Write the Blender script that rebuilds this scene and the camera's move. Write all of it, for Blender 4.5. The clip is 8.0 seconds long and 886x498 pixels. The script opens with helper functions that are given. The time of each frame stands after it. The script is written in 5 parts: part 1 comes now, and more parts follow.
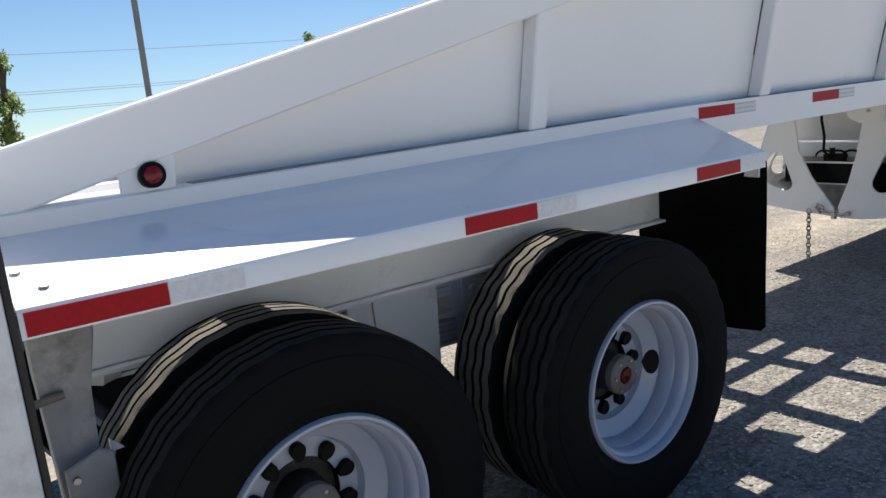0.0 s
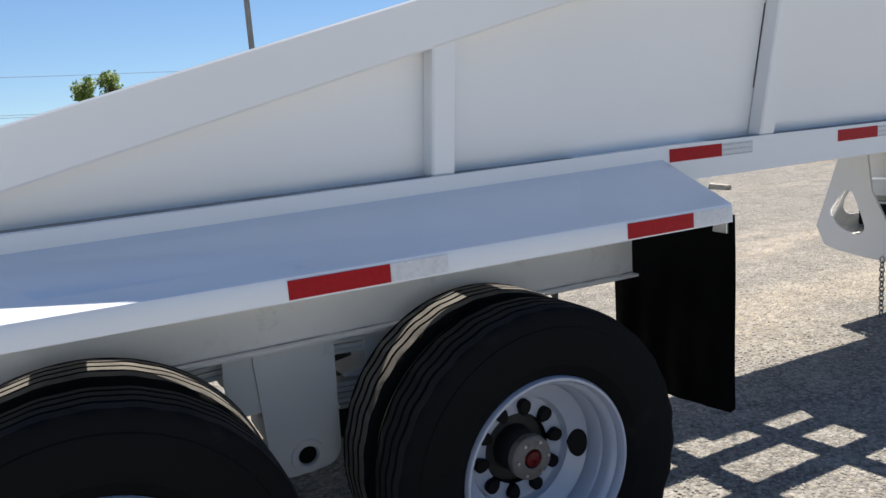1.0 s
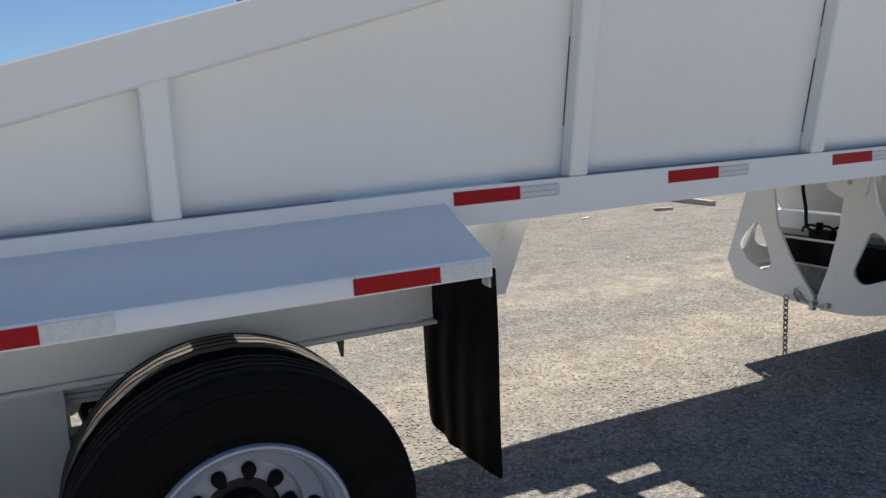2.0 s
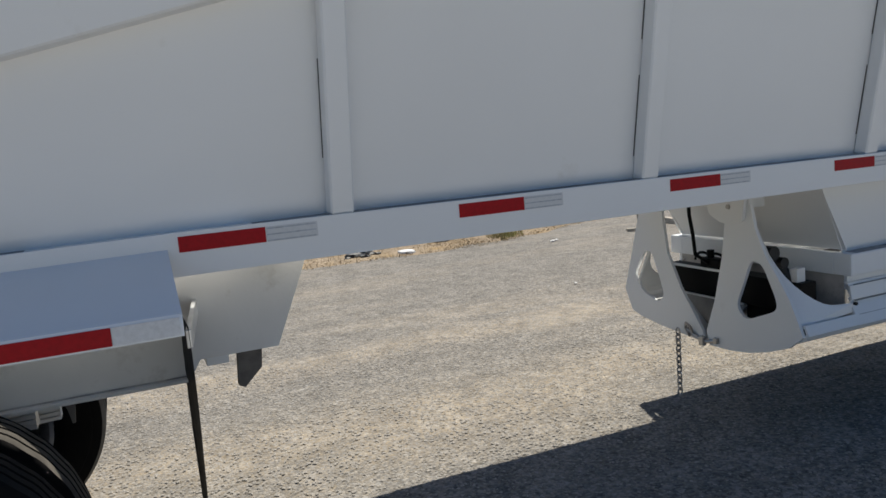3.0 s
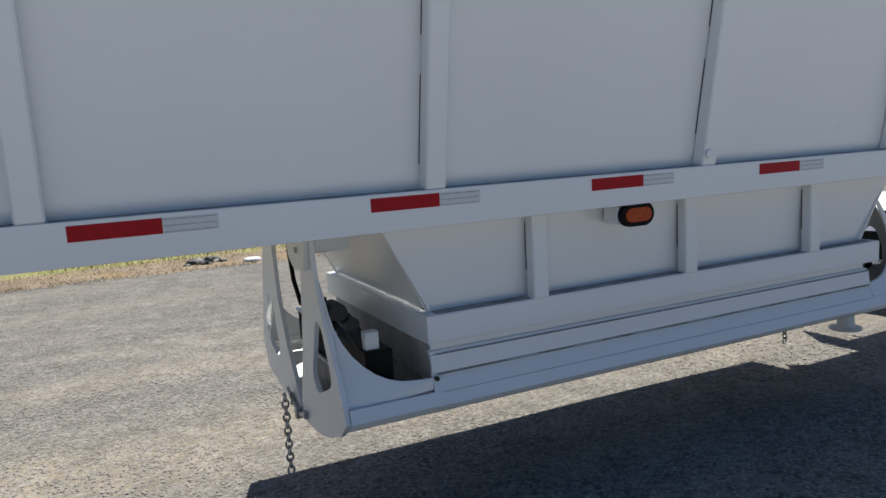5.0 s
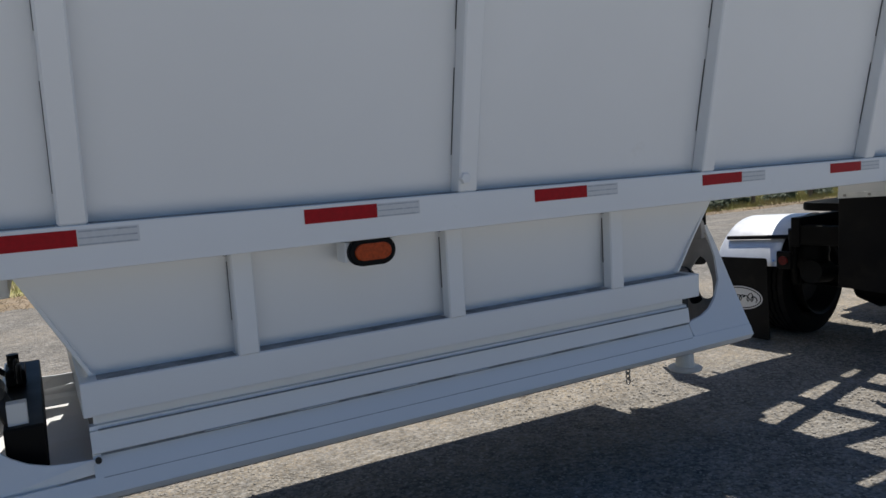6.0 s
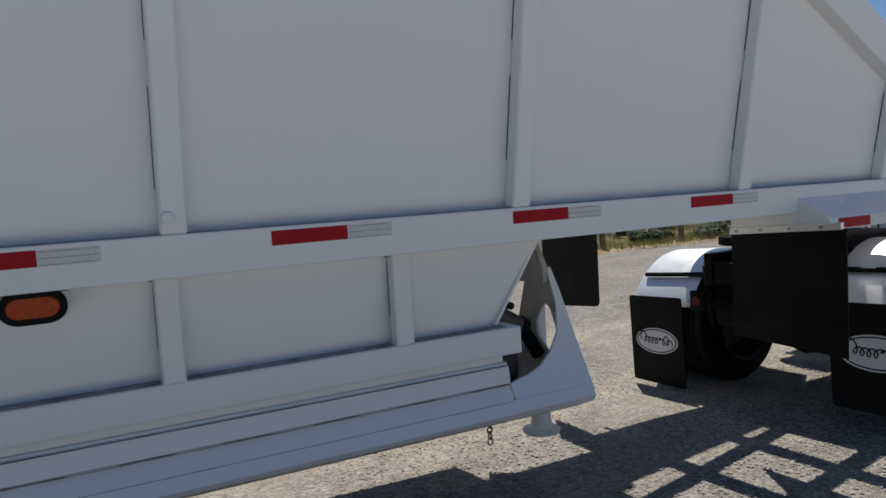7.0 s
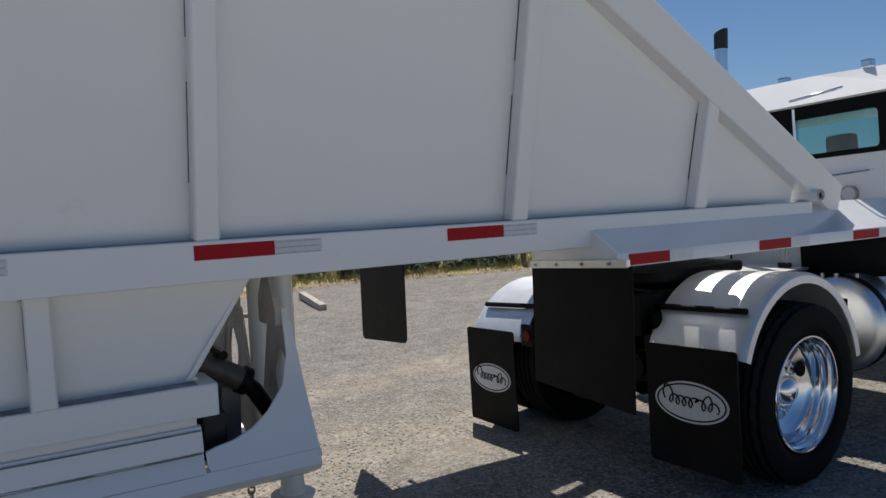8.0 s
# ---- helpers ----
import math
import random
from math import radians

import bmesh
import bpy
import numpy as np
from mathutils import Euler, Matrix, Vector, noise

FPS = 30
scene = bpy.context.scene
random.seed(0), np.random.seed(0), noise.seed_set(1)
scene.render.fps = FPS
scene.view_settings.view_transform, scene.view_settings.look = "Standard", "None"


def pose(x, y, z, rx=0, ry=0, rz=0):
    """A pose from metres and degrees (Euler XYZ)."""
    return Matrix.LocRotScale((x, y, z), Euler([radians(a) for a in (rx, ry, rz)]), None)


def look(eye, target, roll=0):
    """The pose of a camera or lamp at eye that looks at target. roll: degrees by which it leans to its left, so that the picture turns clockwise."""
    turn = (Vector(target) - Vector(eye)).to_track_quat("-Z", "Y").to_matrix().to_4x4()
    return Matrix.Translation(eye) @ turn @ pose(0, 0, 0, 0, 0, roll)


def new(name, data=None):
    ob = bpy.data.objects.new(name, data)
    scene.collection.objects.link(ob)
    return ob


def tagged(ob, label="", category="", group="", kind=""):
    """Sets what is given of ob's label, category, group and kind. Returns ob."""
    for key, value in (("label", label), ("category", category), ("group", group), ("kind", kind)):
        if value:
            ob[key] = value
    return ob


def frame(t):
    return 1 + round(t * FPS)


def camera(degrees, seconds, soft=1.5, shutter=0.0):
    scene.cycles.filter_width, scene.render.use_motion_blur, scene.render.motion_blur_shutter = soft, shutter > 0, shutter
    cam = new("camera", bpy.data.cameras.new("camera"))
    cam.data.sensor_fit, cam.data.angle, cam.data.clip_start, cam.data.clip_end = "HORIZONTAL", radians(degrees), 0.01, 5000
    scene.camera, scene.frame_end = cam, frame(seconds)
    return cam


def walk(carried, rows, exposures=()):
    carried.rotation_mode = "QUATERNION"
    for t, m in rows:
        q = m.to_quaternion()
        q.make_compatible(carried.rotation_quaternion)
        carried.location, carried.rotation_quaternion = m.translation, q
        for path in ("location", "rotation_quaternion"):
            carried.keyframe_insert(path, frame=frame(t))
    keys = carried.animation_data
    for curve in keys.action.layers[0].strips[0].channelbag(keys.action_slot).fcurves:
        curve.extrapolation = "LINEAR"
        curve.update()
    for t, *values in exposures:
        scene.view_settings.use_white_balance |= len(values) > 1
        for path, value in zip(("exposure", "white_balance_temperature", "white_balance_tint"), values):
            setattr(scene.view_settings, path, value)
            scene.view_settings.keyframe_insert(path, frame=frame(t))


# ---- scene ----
cam = camera(62.0, 8.0)
EXPOSURES = [(0.0, 0.76, 6800, 9), (0.6, 0.78, 6800, 9), (1.0, 0.80, 6820, 9), (1.5, 0.74, 6840, 9), (2.2, 0.40, 6900, 8), (3.5, 0.19, 6850, 7), (5.0, 0.22, 6530, 7), (6.5, 0.05, 6680, 9), (7.0, 0.06, 6700, 9), (7.5, -0.02, 6730, 9), (8.0, 0.04, 6700, 9)]
PATH = [
    (0, (-0.022, 0.265, 1.65), (1.128, 1.851, 1.245), -5.0),
    (0.5, (0.373, 0.167, 1.666), (1.386, 1.848, 1.278), -4.3),
    (1, (0.807, 0.082, 1.67), (1.68, 1.849, 1.333), -4.4),
    (1.5, (1.297, -0.018, 1.715), (2.138, 1.762, 1.363), -3.4),
    (2, (1.737, -0.155, 1.74), (2.555, 1.64, 1.412), -3.2),
    (2.2, (1.943, -0.181, 1.725), (2.751, 1.619, 1.394), -3.4),
    (3.3, (3.035, -0.25, 1.705), (3.817, 1.573, 1.451), -4.7),
    (3.5, (3.247, -0.244, 1.689), (4.025, 1.581, 1.436), -4.1),
    (4, (3.79, -0.233, 1.692), (4.592, 1.578, 1.419), -4.0),
    (4.5, (4.363, -0.283, 1.701), (5.174, 1.524, 1.42), -3.6),
    (5, (4.946, -0.284, 1.702), (5.805, 1.499, 1.415), -3.1),
    (5.2, (5.186, -0.303, 1.689), (6.058, 1.474, 1.406), -3.3),
    (6.3, (6.39, -0.224, 1.629), (7.372, 1.507, 1.429), -3.4),
    (6.5, (6.639, -0.261, 1.613), (7.606, 1.48, 1.432), -4.0),
    (7, (7.232, -0.292, 1.631), (8.149, 1.478, 1.466), -3.3),
    (7.5, (7.782, -0.295, 1.647), (8.756, 1.444, 1.479), -3.5),
    (8, (8.337, -0.302, 1.655), (9.357, 1.412, 1.511), -2.2),
]
walk(cam, [(t, look(eye, target, roll)) for t, eye, target, roll in PATH], EXPOSURES)

# ---------------------------------------------------------------- world and sun
SUN = Vector((0.30, 0.505, 1.0)).normalized()
world = bpy.data.worlds.new("world")
scene.world = world
world.use_nodes = True
wn = world.node_tree.nodes
sky = wn.new("ShaderNodeTexSky")
sky.sky_type = "NISHITA"
sky.sun_disc = False
sky.sun_elevation = math.asin(SUN.z)
sky.sun_rotation = math.atan2(SUN.x, SUN.y)
sky.altitude = 1200
sky.air_density, sky.dust_density, sky.ozone_density = 1.25, 0.12, 2.9
wn["Background"].inputs["Strength"].default_value = 0.064
lift = wn.new("ShaderNodeVectorMath")           # the yard stands above the land around it
lift.operation = "ADD"
lift.inputs[1].default_value = (0, 0, 0.07)
coord = wn.new("ShaderNodeTexCoord")
world.node_tree.links.new(coord.outputs["Generated"], lift.inputs[0])
world.node_tree.links.new(lift.outputs[0], sky.inputs[0])
deep = wn.new("ShaderNodeHueSaturation")          # clear dry air at altitude: a deeper blue
deep.inputs["Saturation"].default_value = 1.17
deep.inputs["Hue"].default_value, deep.inputs["Value"].default_value = 0.506, 1.10
world.node_tree.links.new(sky.outputs[0], deep.inputs["Color"])
world.node_tree.links.new(deep.outputs[0], wn["Background"].inputs["Color"])
sun_data = bpy.data.lights.new("sun", "SUN")
sun_data.energy, sun_data.angle, sun_data.color = 5.0, radians(0.53), (1.0, 0.965, 0.92)
sun = new("sun", sun_data)
sun.matrix_world = look((0, 0, 40), (-SUN.x, -SUN.y, 40 - SUN.z))


# ---------------------------------------------------------------- materials
def material(name, colour, rough=0.5, metal=0.0, vary=0.0, scale=3.0, bump=0.0, bump_scale=60.0, dirt=None, dirt_at=0.6, dirt_scale=1.3, spec=0.5, coat=0.0, random=0.0):
    m = bpy.data.materials.new(name)
    m.use_nodes = True
    nt = m.node_tree
    n, k = nt.nodes, nt.links
    b = n["Principled BSDF"]
    b.inputs["Roughness"].default_value = rough
    b.inputs["Metallic"].default_value = metal
    b.inputs["Specular IOR Level"].default_value = spec
    b.inputs["Coat Weight"].default_value = coat
    b.inputs["Coat Roughness"].default_value = 0.12
    geo = n.new("ShaderNodeTexCoord")
    out = None
    rgb = n.new("ShaderNodeRGB")
    rgb.outputs[0].default_value = (*colour, 1)
    out = rgb.outputs[0]
    if vary:
        t1 = n.new("ShaderNodeTexNoise")
        t1.inputs["Scale"].default_value, t1.inputs["Detail"].default_value = scale, 6
        k.new(geo.outputs["Object"], t1.inputs["Vector"])
        r = n.new("ShaderNodeMapRange")
        r.inputs[1].default_value, r.inputs[2].default_value = 0.3, 0.7
        r.inputs[3].default_value, r.inputs[4].default_value = 1 - vary, 1 + vary
        k.new(t1.outputs["Fac"], r.inputs[0])
        h = n.new("ShaderNodeHueSaturation")
        k.new(out, h.inputs["Color"])
        k.new(r.outputs[0], h.inputs["Value"])
        out = h.outputs[0]
        rr = n.new("ShaderNodeMapRange")
        rr.inputs[3].default_value, rr.inputs[4].default_value = max(0.02, rough - 0.08), min(1, rough + 0.1)
        k.new(t1.outputs["Fac"], rr.inputs[0])
        k.new(rr.outputs[0], b.inputs["Roughness"])
    if random:
        oi = n.new("ShaderNodeObjectInfo")
        r2 = n.new("ShaderNodeMapRange")
        r2.inputs[3].default_value, r2.inputs[4].default_value = 1 - random, 1 + random
        k.new(oi.outputs["Random"], r2.inputs[0])
        h2 = n.new("ShaderNodeHueSaturation")
        k.new(out, h2.inputs["Color"])
        k.new(r2.outputs[0], h2.inputs["Value"])
        out = h2.outputs[0]
    if dirt:
        t2 = n.new("ShaderNodeTexNoise")
        t2.inputs["Scale"].default_value, t2.inputs["Detail"].default_value, t2.inputs["Roughness"].default_value = dirt_scale, 9, 0.68
        k.new(geo.outputs["Object"], t2.inputs["Vector"])
        r3 = n.new("ShaderNodeMapRange")
        r3.inputs[1].default_value, r3.inputs[2].default_value = dirt_at, dirt_at + 0.22
        k.new(t2.outputs["Fac"], r3.inputs[0])
        mx = n.new("ShaderNodeMix")
        mx.data_type = "RGBA"
        k.new(r3.outputs[0], mx.inputs["Factor"])
        k.new(out, mx.inputs["A"])
        mx.inputs["B"].default_value = (*dirt, 1)
        out = mx.outputs["Result"]
    k.new(out, b.inputs["Base Color"])
    if bump:
        t3 = n.new("ShaderNodeTexNoise")
        t3.inputs["Scale"].default_value, t3.inputs["Detail"].default_value = bump_scale, 4
        k.new(geo.outputs["Object"], t3.inputs["Vector"])
        bp = n.new("ShaderNodeBump")
        bp.inputs["Strength"].default_value, bp.inputs["Distance"].default_value = bump, 0.01
        k.new(t3.outputs["Fac"], bp.inputs["Height"])
        k.new(bp.outputs[0], b.inputs["Normal"])
    return m


PAINT = material("white_paint", (0.80, 0.80, 0.79), 0.36, vary=0.025, scale=1.1, bump=0.05, bump_scale=6, dirt=(0.62, 0.59, 0.53), dirt_at=0.66, dirt_scale=2.2, coat=0.15)
FENDER = material("fender_paint", (0.78, 0.79, 0.80), 0.22, vary=0.03, scale=2.0, bump=0.04, bump_scale=5, dirt=(0.45, 0.43, 0.40), dirt_at=0.70, dirt_scale=5.0, coat=1.0)
SKIRT = material("dusty_white_paint", (0.74, 0.72, 0.68), 0.5, vary=0.07, scale=2.5, dirt=(0.42, 0.37, 0.30), dirt_at=0.56, dirt_scale=3.5, bump=0.08, bump_scale=30)
RIM = material("rim_paint", (0.40, 0.42, 0.48), 0.30, vary=0.03, scale=5, coat=0.4)
RUBBER = material("tyre_rubber", (0.005, 0.0047, 0.0047), 0.75, spec=0.12, vary=0.25, scale=6, bump=0.12, bump_scale=90, dirt=(0.022, 0.019, 0.017), dirt_at=0.60, dirt_scale=4)
FLAP = material("flap_rubber", (0.0095, 0.009, 0.0088), 0.45, spec=0.09, vary=0.3, scale=4, bump=0.15, bump_scale=12, dirt=(0.024, 0.020, 0.017), dirt_at=0.56, dirt_scale=3)
BLACK = material("black_plastic", (0.004, 0.004, 0.004), 0.5, spec=0.12, vary=0.2, scale=8)
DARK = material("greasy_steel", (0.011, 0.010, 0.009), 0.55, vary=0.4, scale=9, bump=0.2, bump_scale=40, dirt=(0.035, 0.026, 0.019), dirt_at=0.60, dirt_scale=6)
STEEL = material("bare_steel", (0.42, 0.40, 0.38), 0.42, metal=0.9, vary=0.2, scale=12, dirt=(0.25, 0.14, 0.07), dirt_at=0.62, dirt_scale=14)
CHROME = material("polished_alloy", (0.82, 0.83, 0.85), 0.10, metal=1.0, vary=0.05, scale=9, bump=0.03, bump_scale=14)
BRUSHED = material("brushed_alloy", (0.80, 0.80, 0.79), 0.36, metal=1.0, vary=0.08, scale=12, bump=0.03, bump_scale=20)
ALLOY = material("dusty_polished_alloy", (0.74, 0.74, 0.74), 0.34, metal=0.40, vary=0.06, scale=9, bump=0.03, bump_scale=14, dirt=(0.45, 0.43, 0.40), dirt_at=0.66, dirt_scale=5)
RED = material("red_tape", (0.38, 0.004, 0.009), 0.45, spec=0.2, vary=0.12, scale=70, bump=0.06, bump_scale=200)
TAPELINE = material("tape_line", (0.42, 0.44, 0.47), 0.5, vary=0.2, scale=40)
WHITETAPE = material("white_tape", (0.63, 0.63, 0.625), 0.34, vary=0.04, scale=80, bump=0.06, bump_scale=200)
SILVER = material("silver_tape", (0.66, 0.66, 0.66), 0.34, vary=0.08, scale=80, bump=0.06, bump_scale=200)
GROOVE = material("groove", (0.27, 0.275, 0.28), 0.9, vary=0.4, scale=14)
# ledge colour holds the shade under the panel along with grime
LEDGE = material("ledge_shade_grime", (0.27, 0.275, 0.28), 0.9, vary=0.35, scale=6, dirt=(0.16, 0.15, 0.14), dirt_at=0.5, dirt_scale=4)
CAULK = material("grimy_joint", (0.46, 0.44, 0.41), 0.9, vary=0.4, scale=14)
GRIME = material("grimy_grey_steel", (0.30, 0.29, 0.28), 0.55, vary=0.3, scale=8, dirt=(0.10, 0.085, 0.07), dirt_at=0.52, dirt_scale=7)
LINK = material("brown_oily_steel", (0.16, 0.14, 0.12), 0.6, vary=0.3, scale=8, dirt=(0.06, 0.05, 0.04), dirt_at=0.52, dirt_scale=7)
RAM = material("oily_ram_paint", (0.06, 0.048, 0.042), 0.45, vary=0.3, scale=8, dirt=(0.02, 0.017, 0.015), dirt_at=0.55, dirt_scale=9)
# one dusty tread in two tones: inner lightened as sunlit, outer darkened as shaded
TREAD_SUNLIT = material("dusty_sunlit_tread", (0.115, 0.105, 0.092), 0.9, spec=0.2, vary=0.3, scale=12, bump=0.2, bump_scale=120)
TREAD_SHADED = material("dusty_shaded_tread", (0.022, 0.020, 0.018), 0.9, spec=0.2, vary=0.3, scale=12, bump=0.2, bump_scale=120)
REDLENS = material("red_lens", (0.17, 0.004, 0.006), 0.2, vary=0.3, scale=90, spec=0.3, coat=0.15)
DIMRED = material("dim_red_lens", (0.10, 0.004, 0.005), 0.3, vary=0.3, scale=60, spec=0.2)
AMBER = material("amber_lens", (0.40, 0.05, 0.005), 0.3, vary=0.25, scale=90, spec=0.2, coat=0.05)
SEAM = material("seam_gap", (0.10, 0.095, 0.09), 0.8, vary=0.3, scale=30)
WOOD = material("weathered_timber", (0.16, 0.12, 0.09), 0.85, vary=0.3, scale=9, bump=0.4, bump_scale=30)
POLE = material("grey_pole", (0.28, 0.27, 0.26), 0.7, vary=0.15, scale=3)
LEAF = material("leaf", (0.20, 0.27, 0.05), 0.6, vary=0.45, scale=1.5)
SHRUB = material("shrub_leaf", (0.05, 0.075, 0.03), 0.7, vary=0.45, scale=2.5)
GRASS = material("dry_grass", (0.33, 0.25, 0.15), 0.9, vary=0.35, scale=1.0)
VERGE = material("dry_verge_soil", (0.30, 0.235, 0.165), 0.95, spec=0.15, vary=0.25, scale=2.5, bump=0.4, bump_scale=40, dirt=(0.33, 0.22, 0.09), dirt_at=0.5, dirt_scale=1.1)
# grimy paint, darkened to hold the shade of the faces that carry it
SHADED_PAINT = material("grimy_shaded_paint", (0.42, 0.39, 0.36), 0.7, vary=0.25, scale=7, dirt=(0.20, 0.16, 0.13), dirt_at=0.56, dirt_scale=6)
GREENGRASS = material("green_grass", (0.29, 0.29, 0.085), 0.9, vary=0.35, scale=1.0, dirt=(0.33, 0.26, 0.14), dirt_at=0.40, dirt_scale=1.4)
BARK = material("bark", (0.10, 0.075, 0.055), 0.9, vary=0.3, scale=12, bump=0.4, bump_scale=30)
PAPER = material("crumpled_paper", (0.78, 0.77, 0.74), 0.8, vary=0.1, scale=9)
WIRE = material("wire", (0.30, 0.33, 0.38), 0.6)
STONE = material("gravel_stone", (0.35, 0.325, 0.29), 0.95, spec=0.1, vary=0.25, scale=55)
GLASS = bpy.data.materials.new("cab_glass")
GLASS.use_nodes = True
gn, gk = GLASS.node_tree.nodes, GLASS.node_tree.links
gn.remove(gn["Principled BSDF"])
g_clear, g_gloss, g_mix = gn.new("ShaderNodeBsdfTransparent"), gn.new("ShaderNodeBsdfGlossy"), gn.new("ShaderNodeMixShader")
g_clear.inputs[0].default_value = (0.42, 0.66, 0.68, 1)
g_gloss.inputs["Roughness"].default_value = 0.03
g_mix.inputs[0].default_value = 0.12
gk.new(g_clear.outputs[0], g_mix.inputs[1])
gk.new(g_gloss.outputs[0], g_mix.inputs[2])
gk.new(g_mix.outputs[0], gn["Material Output"].inputs[0])


def ground_material():
    """Grey crushed stone with tan dust lying in the wheel tracks."""
    m = bpy.data.materials.new("gravel_ground")
    m.use_nodes = True
    n, k = m.node_tree.nodes, m.node_tree.links
    b = n["Principled BSDF"]
    b.inputs["Roughness"].default_value, b.inputs["Specular IOR Level"].default_value = 0.95, 0.12
    g = n.new("ShaderNodeTexCoord")

    def math_node(op, a, c=None):
        nd = n.new("ShaderNodeMath")
        nd.operation = op
        for slot, v in ((0, a), (1, c)):
            if v is None:
                continue
            if isinstance(v, (int, float)):
                nd.inputs[slot].default_value = v
            else:
                k.new(v, nd.inputs[slot])
        return nd.outputs[0]

    def ranged(v, a0, a1, b0, b1):
        nd = n.new("ShaderNodeMapRange")
        for slot, w in ((1, a0), (2, a1), (3, b0), (4, b1)):
            nd.inputs[slot].default_value = w
        k.new(v, nd.inputs[0])
        return nd.outputs[0]

    def noise_of(scale, detail, rough=0.5, vec=None):
        nd = n.new("ShaderNodeTexNoise")
        nd.inputs["Scale"].default_value, nd.inputs["Detail"].default_value, nd.inputs["Roughness"].default_value = scale, detail, rough
        k.new(vec or g.outputs["Object"], nd.inputs["Vector"])
        return nd.outputs["Fac"]

    def stones_of(scale):
        warp = n.new("ShaderNodeTexVoronoi")
        warp.inputs["Scale"].default_value = scale
        k.new(g.outputs["Object"], warp.inputs["Vector"])
        sep = n.new("ShaderNodeSeparateColor")
        k.new(warp.outputs["Color"], sep.inputs[0])
        return sep.outputs[0], sep.outputs[1], warp.outputs["Distance"]

    mapping = n.new("ShaderNodeMapping")
    mapping.inputs["Scale"].default_value = (0.30, 1.5, 1)
    mapping.inputs["Rotation"].default_value = (0, 0, 0.06)
    k.new(g.outputs["Object"], mapping.inputs["Vector"])
    streak = noise_of(0.55, 6, 0.6, mapping.outputs[0])
    xyz = n.new("ShaderNodeSeparateXYZ")
    k.new(g.outputs["Object"], xyz.inputs[0])
    # two tracks that run along the trailer, their edges broken up
    wander = math_node("MULTIPLY", math_node("SUBTRACT", noise_of(0.45, 5, 0.65), 0.5), 1.9)
    y = math_node("ADD", xyz.outputs[1], wander)
    dust = None
    for centre, half in ((4.1, 0.75), (5.9, 0.55)):
        d = ranged(math_node("ABSOLUTE", math_node("SUBTRACT", y, centre)), half * 0.2, half, 0.75, 0.0)
        dust = d if dust is None else math_node("MAXIMUM", dust, d)
    dust = math_node("MAXIMUM", dust, ranged(streak, 0.50, 0.68, 0.0, 0.6))
    dust = math_node("MULTIPLY", dust, ranged(noise_of(7.0, 7, 0.7), 0.30, 0.62, 0.25, 1.0))
    base = n.new("ShaderNodeMix")
    base.data_type = "RGBA"
    k.new(dust, base.inputs["Factor"])
    base.inputs["A"].default_value, base.inputs["B"].default_value = (0.222, 0.205, 0.181, 1), (0.330, 0.280, 0.216, 1)
    v1, h1, d1 = stones_of(64)
    v2, h2, d2 = stones_of(33)
    calm = ranged(dust, 0.0, 0.8, 1.0, 0.35)
    spread = math_node("ADD", math_node("MULTIPLY", math_node("SUBTRACT", v1, 0.5), 0.62), math_node("MULTIPLY", math_node("SUBTRACT", v2, 0.5), 0.42))
    gap = ranged(d1, 0.35, 0.65, 0.0, -0.14)
    value = math_node("ADD", 1.06, math_node("MULTIPLY", math_node("ADD", spread, gap), calm))
    value = math_node("MULTIPLY", value, ranged(noise_of(3.2, 8, 0.7), 0.3, 0.7, 0.74, 1.24))
    value = math_node("MULTIPLY", value, ranged(noise_of(30, 6, 0.6), 0.3, 0.7, 0.86, 1.14))
    hs = n.new("ShaderNodeHueSaturation")
    k.new(base.outputs["Result"], hs.inputs["Color"])
    k.new(math_node("MAXIMUM", value, 0.2), hs.inputs["Value"])
    k.new(ranged(h1, 0.0, 1.0, 0.55, 1.35), hs.inputs["Saturation"])
    k.new(hs.outputs[0], b.inputs["Base Color"])
    height = math_node("ADD", math_node("MULTIPLY", d1, -1.0), math_node("MULTIPLY", d2, -1.2))
    height = math_node("ADD", height, math_node("MULTIPLY", noise_of(24, 8), 0.8))
    bp = n.new("ShaderNodeBump")
    bp.inputs["Distance"].default_value = 0.006
    k.new(ranged(dust, 0.0, 0.8, 1.0, 0.5), bp.inputs["Strength"])
    k.new(height, bp.inputs["Height"])
    k.new(bp.outputs[0], b.inputs["Normal"])
    return m


GROUND = ground_material()


# ---------------------------------------------------------------- mesh helpers
def mesh_of(name, bm, mat, smooth=False):
    bmesh.ops.recalc_face_normals(bm, faces=bm.faces)
    me = bpy.data.meshes.new(name)
    bm.to_mesh(me)
    bm.free()
    me.materials.append(mat)
    if smooth:
        for p in me.polygons:
            p.use_smooth = True
        me.set_sharp_from_angle(angle=radians(38))
    return me


def part(name, bm, mat, parent, label="", smooth=False, at=None):
    """One mesh object under a thing or a part."""
    ob = new(name, mesh_of(name, bm, mat, smooth))
    ob.parent = parent
    if at is not None:
        ob.matrix_basis = at
    return tagged(ob, label)


def thing(name, label, category, group="", at=None):
    ob = new(name)
    ob.empty_display_size = 0.1
    if at is not None:
        ob.matrix_basis = at
    return tagged(ob, label, category, group)


